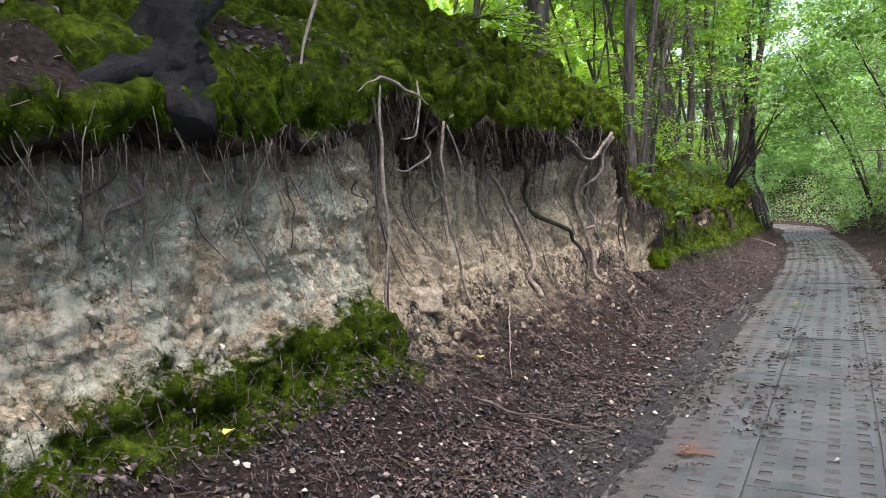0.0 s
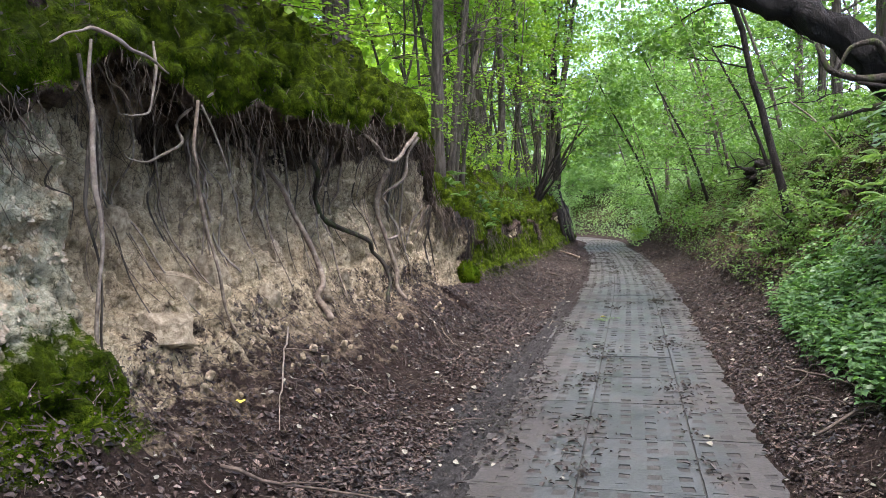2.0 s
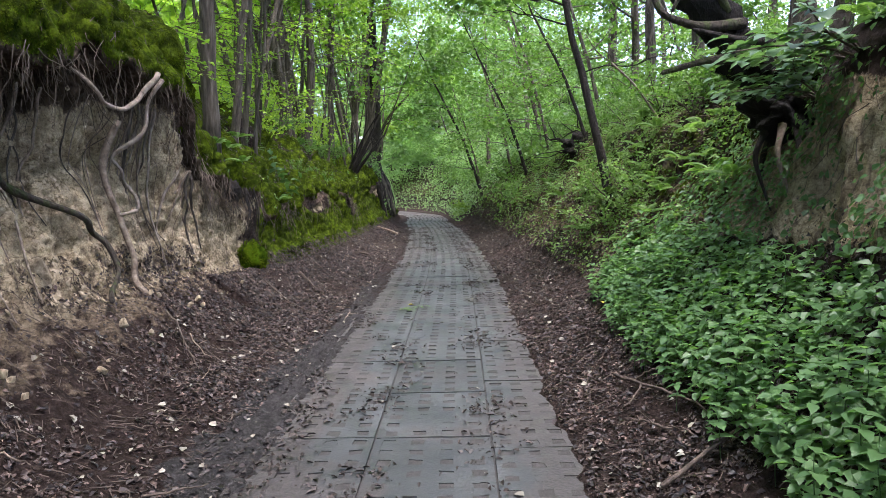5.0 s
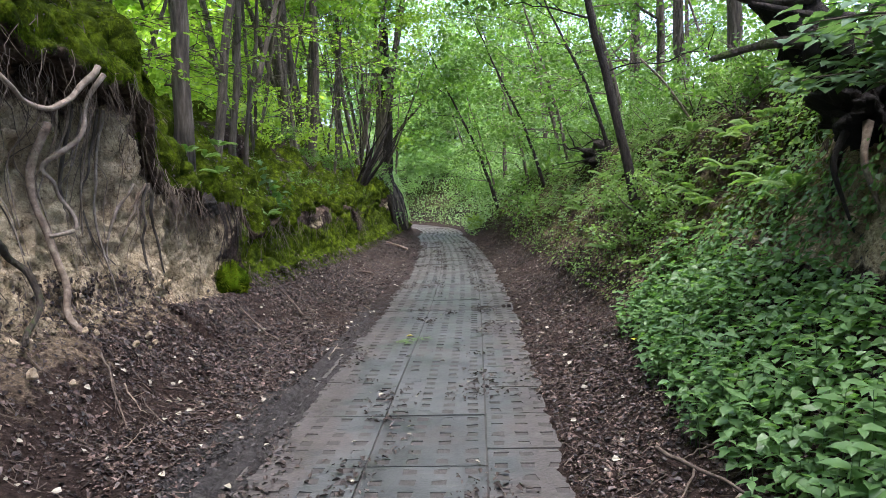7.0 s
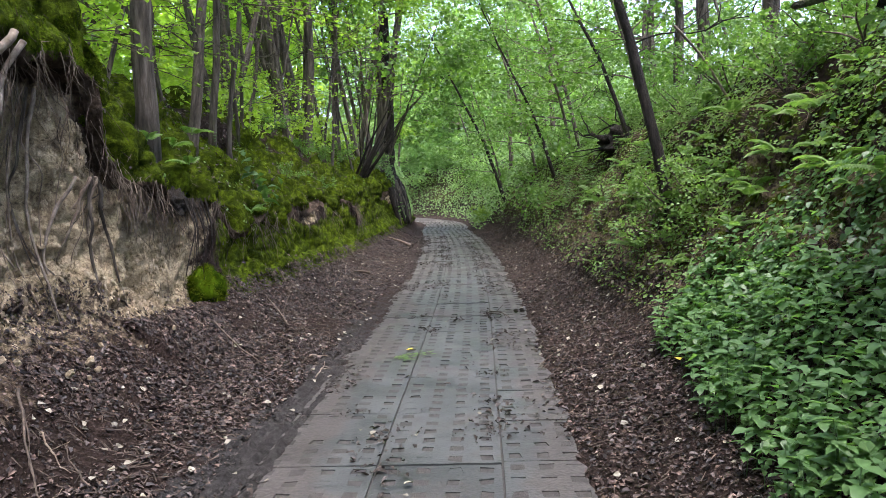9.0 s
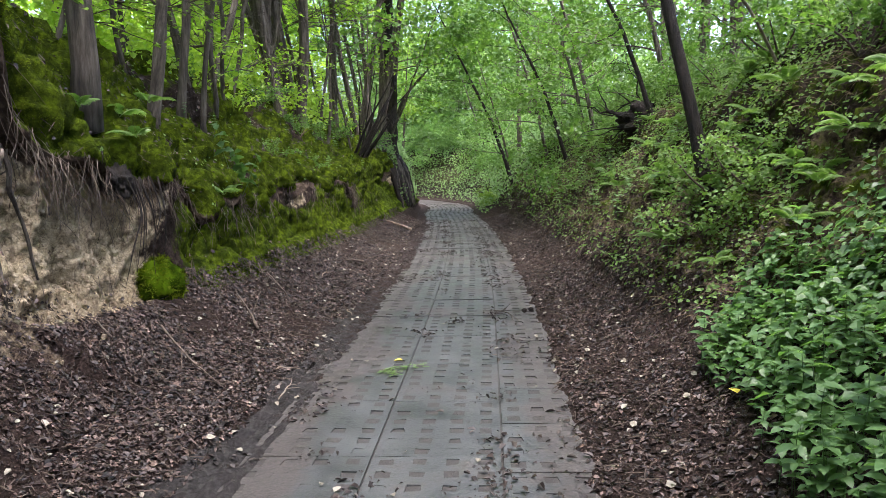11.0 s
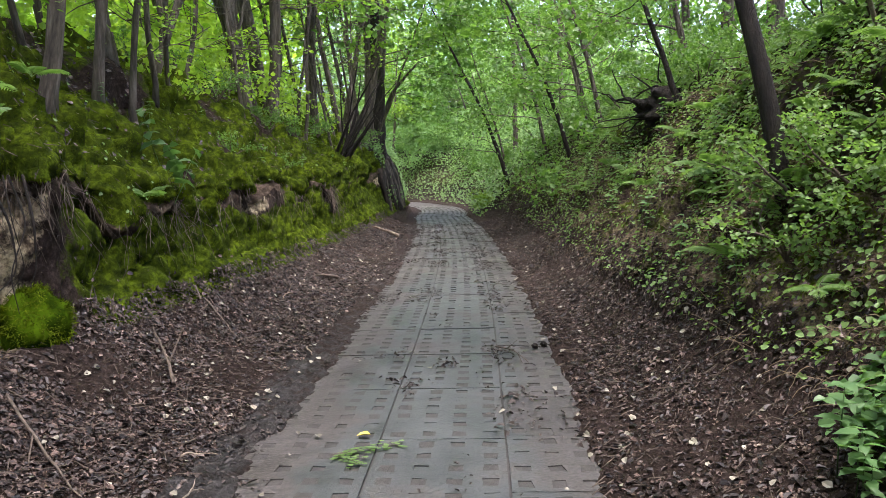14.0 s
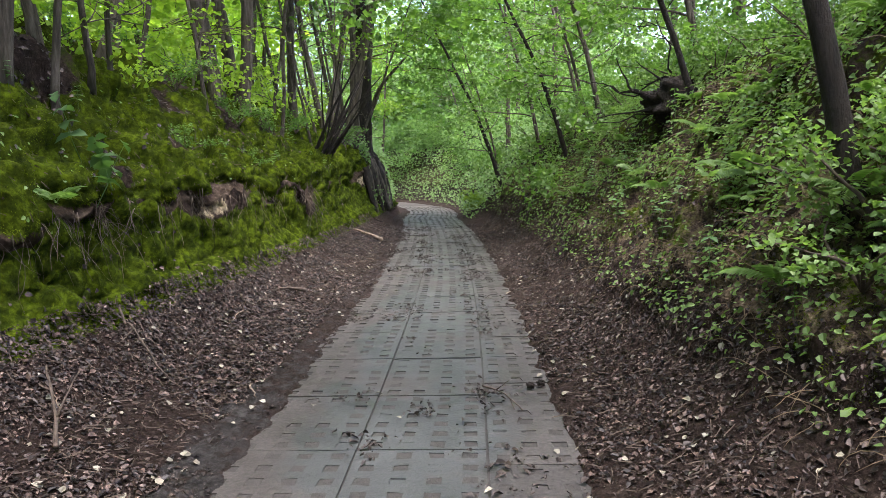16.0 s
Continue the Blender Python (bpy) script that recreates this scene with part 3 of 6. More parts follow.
    # relief: clods on the face, ruts beside the slabs, soft mounds elsewhere
    rough = np.where(on_left, 0.02 + 0.035 * band(3.8, 7.2, 0.4) + 0.05 * band(6.8, 11, 0.5) * at_y(y, [11, 13], [1, 2.2]), 0.02 + 0.07 * band(3, 8, 0.5))
    rough = np.where(s < 2.3, 0.006, rough)
    face = sand * on_left
    crease = lambda q, k: (1 - np.abs(smooth_noise(q))) ** k
    groove = -np.abs(smooth_noise(p * np.array([4.0, 6.0, 1.2]) + 33)) * 0.16 * sand * (~on_left)
    ribs = at_y(y, [4.1, 4.5, 11.5, 12.5], [0.0, 1.0, 1.0, 0.3])
    groove = groove - face * ribs * (0.19 * crease(p * np.array([2.0, 4.2, 0.8]) + 9, 4) + 0.08 * crease(p * np.array([4.0, 9.5, 1.9]) + 61, 4))
    groove = groove - face * (1 - ribs) * (0.09 * crease(p * np.array([2.2, 2.6, 1.1]) + 29, 6) + 0.035 * crease(p * np.array([5.0, 6.5, 7.5]) + 19, 5))
    groove = groove - 0.26 * np.clip((y - 4.15) / 0.25, 0, 1) * np.clip((6.3 - y) / 1.2, 0, 1) * band(4.3, 6.6, 0.5) * on_left
    crag = (-np.abs(fbm(p * np.array([4, 4, 6.5]), 6)) * at_y(y, [4, 5], [0.06, 0.075]) + 0.022 * smooth_noise(p * 19) + 0.09 * np.clip(smooth_noise(p * np.array([1.7, 1.9, 2.3]) + 40), 0, 1) * at_y(y, [4.2, 4.8, 6.8, 7.5], [0.3, 1, 1, 0.35])) * face * steep
    q = p[..., 2] * 5.5 + 2.6 * fbm(p * 2.6 + 60, 4)
    ledge = -(q - np.floor(q)) * 0.018 * np.clip(0.3 + 1.6 * smooth_noise(p * 1.5 + 13), 0, 1) * face
    q = p[..., 1] * 4.0 + 2.2 * fbm(p * np.array([3, 3, 2.2]) + 90, 4)
    ledge = ledge - (q - np.floor(q)) * 0.055 * np.clip(0.2 + 1.6 * smooth_noise(p * 1.7 + 23), 0, 1) * face
    crag = crag + ledge * at_y(y, [11.3, 12.3], [1, 0.15])
    ruts = (0.024 * np.sin(p[..., 0] * 58 + 3 * wob) * (0.4 + 0.6 * np.abs(smooth_noise(p * np.array([1, 9.0, 1])))) + 0.012 * smooth_noise(p * 16)) * mud
    shift = rough * fbm(p * 2.6, 5) + groove + crag + ruts
    drape = 0.1 * np.abs(smooth_noise(p * np.array([3.4, 3.6, 2.2]) + 3)) + 0.06 * np.abs(smooth_noise(p * np.array([8, 8.5, 3.6]))) - 0.15 * crease(p * np.array([3.2, 4.4, 1.8]) + 71, 5) - 0.06 * crease(p * np.array([9, 10, 5]) + 5, 4) + 0.05 * fbm(p * np.array([2.3, 2.3, 1.6]) + 12, 3)
    drape = drape + 0.12 * low * (y < 4.6)
    shift = shift + drape * np.clip(moss, 0, 1) * at_y(y, [4, 6, 11, 12.8], [1.0, 1.5, 1.5, 1.45]) * np.where(on_left & (y > 12) & (s < 5.8), 0.6, 1)
    shift = np.where(s < 0.4, 0, shift)
    far = np.abs(p[..., 0] - bend(y)) > 9
    shift = np.where(far, 0.35 * fbm(p * 0.25, 3), shift)
    p = p + nor * shift[..., None]
    m, k = p.shape[:2]
    i, j = np.meshgrid(np.arange(m - 1), np.arange(k - 1), indexing="ij")
    faces = np.stack([i * k + j, (i + 1) * k + j, (i + 1) * k + j + 1, i * k + j + 1], -1).reshape(-1, 4)
    me = mesh_of("ground", p.reshape(-1, 3), faces, EARTH)
    for name, values in (("sand", sand), ("soil", soil), ("moss", moss), ("mud", mud), ("algae", algae), ("damp", damp)):
        a = me.attributes.new(name, "FLOAT", "POINT")
        a.data.foreach_set("value", np.ascontiguousarray(values, np.float32).ravel())
    return me, p, nor, s, on_left, moss, sand, mud


ground_mesh, GP, GN, GS, GLEFT, GMOSS, GSAND, GMUD = bank_sheet()
ground = thing("ground", "sunken lane with sandy cut banks, moss and leaf mould", "ground", kind="structure", data=ground_mesh)


def ground_z(x, y, left, upto=99.0):
    """The sheet's height over a place beside the lane; upto keeps to the foot of the bank, under its overhang."""
    row = np.argmin(np.abs(Y_ROWS - y))
    sel = (GLEFT[:, row] == left) & (GS[:, row] <= upto)
    px, pz = GP[:, row, 0][sel], GP[:, row, 2][sel]
    near = np.abs(px - x) < 0.12
    if near.any():
        return pz[near].max()
    return pz[np.argmin(np.abs(px - x))]


def scatter(count, left, s0, s1, y0, y1, r, weight=None):
    """Random places on the sheet, by area: place and normal."""
    cols = np.where((Y_ROWS >= y0) & (Y_ROWS <= y1))[0]
    mask = (GS >= s0) & (GS <= s1) & (GLEFT == left)
    mask[:, :cols[0]] = False
    mask[:, cols[-1]:] = False
    mask[-1:] = False
    i, j = np.where(mask)
    a = GP[np.minimum(i + 1, GP.shape[0] - 1), j] - GP[i, j]
    b = GP[i, np.minimum(j + 1, GP.shape[1] - 1)] - GP[i, j]
    w = np.linalg.norm(np.cross(a, b), axis=1)
    if weight is not None:
        w = w * weight[i, j]
    pick = r.choice(len(i), count, p=w / w.sum())
    u, v = r.random((2, count, 1))
    return GP[i, j][pick] + a[pick] * u + b[pick] * v, GN[i, j][pick] * 1.0


# ---- trees ----
def crown_mesh(name, centres, radii, count, size, mat, r, flat=0.55):
    """Leaf sprays: tufts of leaves hung round many centres."""
    centres, radii = np.asarray(centres, float), np.asarray(radii, float)
    k = r.integers(0, len(centres), count)
    d = random_dirs(count, r) * (r.random((count, 1)) ** 0.45) * radii[k][:, None] * (1, 1, flat)
    pos = centres[k] + d
    along = random_dirs(count, r, 0.4) + (0, 0, -0.25)
    up = random_dirs(count, r, 0.6) * 0.75 + (0, 0, 1.0)
    v, f = leaf_arrays(pos, along, up, size * r.uniform(0.6, 1.25, count), width=0.7)
    return mesh_of(name, v, f, mat, smooth=False)


def tree(label, height, girth, lean, seed, bark, leaf, low=0.35, sprays=26, leaves=3400, leaf_size=0.105, reach=2.2, forks=7, snags=5, category="tree", group="trees along the lane"):
    """A standing tree: a tapered, wandering trunk with root flare, limbs and a crown of leaf sprays."""
    r = np.random.default_rng(seed)
    root = thing("tree", label, category, group)
    n = 22
    t = np.linspace(0, 1, n)
    wob = np.cumsum(r.normal(0, 0.05 * height / n, (n, 2)), axis=0)
    pts = np.stack([lean[0] * t ** 1.2 * height + wob[:, 0], lean[1] * t ** 1.2 * height + wob[:, 1], t * height - 0.35], -1)
    rad = girth * ((1 - t) ** 0.8 * 0.9 + 0.06) * (1 + 0.35 * np.exp(-t * height / 0.3))
    part_mesh("trunk", tube_mesh("trunk", pts, rad, bark, 12, 0.14), root)
    centres, radii = [], []
    for k in range(forks):
        tt = low + (0.95 - low) * (k + r.random() * 0.8) / forks
        at = np.array([np.interp(tt, t, pts[:, c]) for c in range(3)])
        a = r.uniform(0, 2 * math.pi)
        ln = reach * r.uniform(0.6, 1.25) * (1.15 - 0.5 * tt)
        line = wander(at, (math.cos(a), math.sin(a), r.uniform(0.05, 0.8)), ln, 8, 0.13, r, 0.015)
        lr = np.interp(tt, t, rad) * 0.42
        part_mesh("limb", tube_mesh("limb", line, np.linspace(lr, 0.008, 9), bark, 5, 0.1), root)
        for q in (4, 6, 8):
            centres.append(line[q] + r.normal(0, 0.25, 3))
            radii.append(reach * r.uniform(0.22, 0.42))
    for k in range(snags):
        tt = r.uniform(0.06, low + 0.2)
        at = np.array([np.interp(tt, t, pts[:, c]) for c in range(3)])
        a, ln = r.uniform(0, 2 * math.pi), reach * r.uniform(0.35, 0.95)
        line = wander(at, (math.cos(a), math.sin(a), r.uniform(0.0, 0.9)), ln, 9, 0.2, r, -0.02)
        v0, f0 = tube_arrays(line, np.linspace(girth * r.uniform(0.14, 0.26), 0.005, 10), 5, 0.1)
        vs, fs = [v0], [quads_to_tris(f0)]
        for q in (3, 5, 6, 8):
            d = line[q] - line[q - 1]
            tw = wander(line[q], d / np.linalg.norm(d) + r.normal(0, 0.55, 3) + (0, 0, 0.2), ln * r.uniform(0.2, 0.5), 6, 0.2, r)
            v1, f1 = tube_arrays(tw, np.linspace(0.009, 0.003, 7), 4)
            fs.append(quads_to_tris(f1) + sum(len(v) for v in vs)), vs.append(v1)
        part_mesh("branch", mesh_of("branch", np.vstack(vs), np.vstack(fs), bark), root)
    for _ in range(sprays - len(centres)):
        tt = r.uniform(low, 1)
        a, dist = r.uniform(0, 2 * math.pi), reach * r.uniform(0.2, 1.1)
        at = np.array([np.interp(tt, t, pts[:, c]) for c in range(3)])
        centres.append(at + (math.cos(a) * dist, math.sin(a) * dist, r.uniform(-0.3, 0.5)))
        radii.append(reach * r.uniform(0.2, 0.4))
    if leaves:
        part_mesh("crown", crown_mesh("crown", centres, radii, leaves, leaf_size, leaf, r), root)
    return root


def stand(ob, x, y, left, turn=0.0, size=1.0, sink=0.0, tilt=(0.0, 0.0)):
    if not left:
        x += float(drift(y))
    ob.matrix_basis = pose(x, y, ground_z(x, y, left) - sink, tilt[0], tilt[1], turn) @ Matrix.Scale(size, 4)
    return ob


def again(ob, x, y, left, turn, size=1.0, sink=0.0, tilt=(0.0, 0.0)):
    c = copy_thing(ob, pose(0, 0, 0))
    return stand(c, x, y, left, turn, size, sink, tilt)


grey = "slender grey-brown tree on top of the mossy bank"
tall_a = stand(tree(grey, 11, 0.115, (0.015, -0.02), 11, BARK, LEAVES_LIME, low=0.45, leaves=2600), -3.1, 12.0, True)
tall_b = stand(tree(grey, 12, 0.085, (0.04, 0.02), 12, BARK, LEAVES_LIME, low=0.42, leaves=2600), -4.6, 22.0, True)
tall_c = stand(tree(grey, 10, 0.06, (0.06, 0.03), 13, BARK, LEAVES_LIME, low=0.4, leaves=2200), -3.55, 14.9, True)
r_place = random.Random(5)
for k, (x, y, s) in enumerate([(-3.35, 13.8, 0.7), (-3.9, 15.9, 0.8), (-4.4, 18, 1.1), (-4.3, 23, 1.25), (-4.55, 23.3, 1.1), (-4.6, 28, 1), (-4.1, 31, 1), (-3.7, 33.2, 1.2), (-3.9, 34.2, 1.3), (-4.2, 10.3, 1.0), (-4.8, 6.5, 1.1), (-5.6, 3.0, 1.2), (-4.9, -1.5, 1.1), (-6.5, 0.5, 1.0), (-5.2, -5, 1.2), (-7, 8, 1.1),
                               (-4.9, 19.5, 0.8), (-5.4, 20.6, 0.7), (-5.0, 25.2, 0.8), (-5.2, 26.5, 0.9), (-3.6, 9.7, 1.35), (-3.85, 9.9, 1.1),
                               (-6.8, 13, 1), (-7.5, 16, 0.9), (-8.0, 20, 1), (-7.2, 26, 1), (-9.5, 24, 1.1), (-6.5, 33, 0.9), (-8.5, 31, 1), (-10, 17, 1), (-11, 28, 1), (-12, 21, 1.1), (-6, 38, 1), (-9, 40, 1), (-14, 34, 1), (-7, 46, 1), (-5.5, 52, 1), (-12, 48, 1), (-4.15, 22.0, 1.8), (-4.5, 22.35, 1.6), (-3.95, 22.5, 1.5), (-3.5, 30.5, 1.3), (-3.8, 32.2, 1.6), (-3.6, 35.5, 1.5), (-4.3, 33.6, 1.4), (-4.0, 26.2, 1.0), (-3.7, 28.8, 1.1)]):
    again((tall_a, tall_b, tall_c)[k % 3], x, y, True, r_place.uniform(0, 360), s, 0.05, (r_place.gauss(0, 6), r_place.gauss(5, 9)))
slim = stand(tree("thin bare-stemmed young tree on the mossy bank", 7, 0.042, (0.1, 0.05), 14, BARK, LEAVES_LIME, low=0.5, leaves=420, reach=1.3, snags=7, forks=4, sprays=14), -3.5, 15.6, True)
for x, y, s in ((-3.75, 16.6, 0.55), (-3.9, 17.3, 0.5), (-4.2, 18.9, 0.6), (-3.8, 20.0, 0.5), (-3.75, 24.2, 0.7), (-4.1, 24.8, 0.6), (-3.65, 27.4, 0.6), (-3.5, 29.6, 0.7), (-4.4, 21.2, 0.5), (-3.45, 25.6, 0.45), (-3.4, 32.0, 0.7), (-3.35, 28.0, 0.5), (-4.6, 14.2, 0.5), (-4.1, 14.6, 0.45), (-5.0, 16.4, 0.6), (-5.6, 18.3, 0.7)):
    again(slim, x, y, True, r_place.uniform(0, 360), s + 0.4, 0.05, (r_place.gauss(0, 9), r_place.gauss(4, 10)))
right_a = stand(tree("leaning dark-barked tree on the overgrown bank", 9, 0.072, (-0.24, 0.1), 21, BARK_DARK, LEAVES, low=0.4), 2.5, 13.1, False)
right_b = stand(tree("tree rising from the overgrown bank", 10, 0.13, (-0.03, 0.02), 22, BARK, LEAVES, low=0.24, leaves=2500), 4.6, 15.6, False)
right_c = stand(tree("thin tree leaning over the lane", 8, 0.06, (-0.3, 0.02), 23, BARK, LEAVES, low=0.14, leaves=2400), 3.9, 20, False)
lean_d = stand(tree("thin dark tree leaning far out over the lane", 7.5, 0.075, (-0.42, 0.0), 24, BARK_DARK, LEAVES, low=0.3, leaves=1500, reach=1.6), 2.2, 32, False)
again(lean_d, 2.7, 24.5, False, 8, 0.75)
again(lean_d, 3.1, 18.0, False, -12, 0.6)
for k, (x, y, turn, s) in enumerate([(4.6, 18.5, 0, 1), (3.3, 24, 10, 1), (5.2, 22, 200, 1), (2.9, 29, -20, 1), (6.5, 13, 90, 1), (2.4, 34, 15, 0.9), (5.8, 26, 40, 1), (4.5, 31, 0, 1.1), (7.5, 19, 300, 1), (8, 25, 0, 1), (6.8, 30, 200, 1), (2.2, 43, 0, 0.8), (4.8, 38, 80, 1), (9.5, 15, 0, 1),
                                  (10, 33, 0, 1), (1.2, 49, 0, 1), (4, 48, 0, 1), (8, 44, 0, 1), (0, 57, 0, 1), (-4, 60, 0, 1), (5, 58, 0, 1), (12, 22, 0, 1), (6.2, 7, 120, 1), (5.8, 2, 200, 1), (4.9, -1.5, 90, 1.1), (5.2, 4.5, 30, 1.1), (4.6, -5, 200, 1.1), (6.6, -3, 0, 1.2), (7.5, 10, 0, 1), (3.6, 26.5, 0, 0.9), (2.9, 37, 0, 0.9)]):
    again((right_b, right_c)[k % 2], x, y, False, turn + r_place.uniform(-25, 25), s)

# ---- the slab road ----
def slab_mesh(name, wide, long, nx, ny, seed):
    """A concrete lane slab with open pockets filled with dirt."""
    r = np.random.default_rng(seed)
    gap, depth, hx, hy = 0.006, 0.008, 0.082, 0.078
    xs, ys = [-wide / 2 + gap], [-long / 2 + gap]
    for k in range(nx):
        c = -wide / 2 + (k + 0.5) * wide / nx
        xs += [c - hx / 2, c + hx / 2]
    for k in range(ny):
        c = -long / 2 + (k + 0.5) * long / ny
        ys += [c - hy / 2, c + hy / 2]
    xs.append(wide / 2 - gap), ys.append(long / 2 - gap)
    X, Y = np.meshgrid(xs, ys, indexing="ij")
    worn = r.normal(0, 0.005, (2, *X.shape))
    worn[:, [0, -1]] = worn[:, :, [0, -1]] = 0
    top = np.stack([X + worn[0], Y + worn[1], 0 * X + r.normal(0, 0.0012, X.shape)], -1)
    n, m = X.shape
    vs = [tuple(v) for v in top.reshape(-1, 3)]
    fs, slot = [], []
    for i in range(n - 1):
        for j in range(m - 1):
            a = (i * m + j, (i + 1) * m + j, (i + 1) * m + j + 1, i * m + j + 1)
            if i % 2 and j % 2:
                k = len(vs)
                d = depth * max(0.06, r.uniform(-0.5, 1.2))
                vs += [(vs[q][0] * 0.999, vs[q][1] * 0.999, -d) for q in a]
                fs.append((k, k + 1, k + 2, k + 3)), slot.append(int(r.random() > 0.22))
                for q in range(4):
                    fs.append((a[q], a[(q + 1) % 4], k + (q + 1) % 4, k + q)), slot.append(0)
            else:
                fs.append(a), slot.append(0)
    rim = [i * m for i in range(n)] + [(n - 1) * m + j for j in range(1, m)] + [i * m + m - 1 for i in range(n - 2, -1, -1)] + [j for j in range(m - 2, 0, -1)]
    k = len(vs)
    vs += [(vs[q][0], vs[q][1], -0.1) for q in rim]
    for q in range(len(rim)):
        q2 = (q + 1) % len(rim)
        fs.append((rim[q2], rim[q], k + q, k + q2)), slot.append(0)
    return mesh_of(name, vs, np.array(fs), [CONCRETE, HOLE_DIRT], False, slot)


road_bed = np.array([[(x, y, -0.018) for x in (-1.2, -0.4, 0.4, 1.1)] for y in np.arange(-3.5, 60, 0.5)])
road_bed[..., 0] += bend(road_bed[..., 1])
kb = np.arange(len(road_bed) - 1)
bed_faces = np.vstack([np.stack([kb * 4 + c, kb * 4 + c + 1, kb * 4 + c + 5, kb * 4 + c + 4], -1) for c in range(3)])
road = thing("road", "lane of grey perforated concrete slabs with dirt-filled joints", "road", kind="structure",
             data=mesh_of("road", road_bed.reshape(-1, 3), bed_faces, HOLE_DIRT, False))
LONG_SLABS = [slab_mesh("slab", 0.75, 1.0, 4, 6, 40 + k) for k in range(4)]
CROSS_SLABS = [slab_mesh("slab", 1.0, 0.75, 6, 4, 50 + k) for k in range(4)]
r_slab = random.Random(9)


def lay(meshes, x, y):
    ob = new("slab", meshes[r_slab.randrange(4)])
    ob.parent = road
    turn = float(np.degrees(np.arctan2(bend(y + 0.5) - bend(y - 0.5), 1.0))) * -1
    ob.matrix_basis = pose(x + float(bend(y)), y, r_slab.uniform(-0.004, 0.004), r_slab.uniform(-0.35, 0.35), r_slab.uniform(-0.35, 0.35), turn + r_slab.uniform(-0.3, 0.3) + 180 * r_slab.randrange(2))


for k in range(-3, 43):
    lay(LONG_SLABS, -0.752, k + 0.5), lay(LONG_SLABS, 0.0, k + 0.5)
for k in range(-4, 56):
    lay(CROSS_SLABS, 0.877, k * 0.75 + 0.41)


# ---- woods behind the lane ----
def leaf_mass(name, label, boxes, mat, seed, size, category="woods", clump=1.2):
    """Uncountable foliage: leaves gathered in clumps inside boxes ((x0, x1), (y0, y1), (z0, z1), clumps, leaves a clump)."""
    r = np.random.default_rng(seed)
    vs, fs, off = [], [], 0
    for (x0, x1), (y0, y1), (z0, z1), clumps, each in boxes:
        c = np.stack([r.uniform(x0, x1, clumps), r.uniform(y0, y1, clumps), z0 + (z1 - z0) * r.random(clumps) ** 1.1], -1)
        rad = clump * r.uniform(0.5, 1.4, clumps)
        k = np.repeat(np.arange(clumps), each)
        n = len(k)
        pos = c[k] + random_dirs(n, r) * (r.random((n, 1)) ** 0.4) * rad[k][:, None] * (1, 1, 0.5)
        pos[:, 0] += corner_turn(pos[:, 1]) + np.where(pos[:, 0] > 0, drift(pos[:, 1]), 0)
        v, f = leaf_arrays(pos, random_dirs(n, r, 0.5) + (0, 0, -0.2), random_dirs(n, r) * 0.9 + (0, 0, 1), size * r.uniform(0.6, 1.3, n), width=0.72)
        vs.append(v), fs.append(f + off)
        off += len(v)
    return thing(name, label, category, kind="stuff", data=mesh_of(name, np.vstack(vs), np.vstack(fs), mat, False))


# left woods look sunlit through their leaf colour
leaf_mass("far_woods", "woods behind the trees on the mossy bank, sunlight in their bright green", [((-45, -13), (2, 75), (2.5, 17), 1250, 60), ((-13, -7.5), (6, 60), (5, 13), 260, 60)], LEAVES_GLADE_LIT, 61, 0.34, clump=2.0)
leaf_mass("far_woods", "dense green woods behind the overgrown bank", [((9, 34), (-2, 70), (3, 15), 420, 46), ((4, 24), (52, 66), (2, 12), 200, 90)], LEAVES, 62, 0.3, clump=1.8)
# the lane's end is brightened by leaf colour, paled like haze
leaf_mass("far_woods", "woods closing the end of the lane, haze and sunlight in their pale colour", [((-14, 26), (60, 84), (0.2, 20), 900, 60), ((3.5, 16), (48, 64), (2.5, 9), 300, 60), ((-22, 34), (70, 96), (10, 32), 700, 60)], LEAVES_FAR_HAZED, 68, 0.26, clump=1.8)
# second and fourth boxes: unseen leaves overhead, added to shade the lane's start
leaf_mass("tree_canopy", "leafy tree canopy over the lane, with unseen leaves added for shade", [((-9, 2.5), (-14, 38), (7.5, 14), 170, 44), ((-8, 8), (-14, 9), (6.5, 12), 130, 60), ((-4, 4), (24, 37), (4.8, 8), 45, 60), ((-7.5, -2.3), (-6, 7.5), (5.2, 8), 120, 80)], LEAVES, 63, 0.17, "canopy", 1.3)
# both left thickets share the green with painted-in sunlight
leaf_mass("bank_thicket", "low thicket on top of the left bank, green brightened as if sunlit", [((-13, -4.6), (12, 42), (2.6, 4.6), 150, 70)], LEAVES_GLADE_LIT, 64, 0.1, "thicket", 0.8)
leaf_mass("bank_thicket", "low leaves along the mossy bank's crest, green brightened as if sunlit", [((-6.2, -4.3), (11, 32), (3.3, 4.5), 70, 70), ((-4.3, -3.7), (14, 32), (2.9, 3.8), 34, 50)], LEAVES_GLADE_LIT, 69, 0.075, "thicket", 0.55)
leaf_mass("bank_thicket", "dense thicket of leafy twigs along the overgrown bank", [((4.2, 8.5), (15, 38), (3.0, 5.6), 95, 110), ((2.0, 3.2), (22, 46), (1.0, 2.6), 50, 110)], LEAVES, 65, 0.095, "thicket", 0.75)

# same paled green: sunlight and haze painted into the bushes
leaf_mass("bank_thicket", "bushes where the lane bends away, green paled for haze and sunlight", [((2.0, 6), (38, 62), (0.3, 4.6), 260, 110), ((-7, -3.4), (36, 60), (0.8, 5.5), 90, 110)], LEAVES_FAR_HAZED, 66, 0.1, "thicket", 0.75)
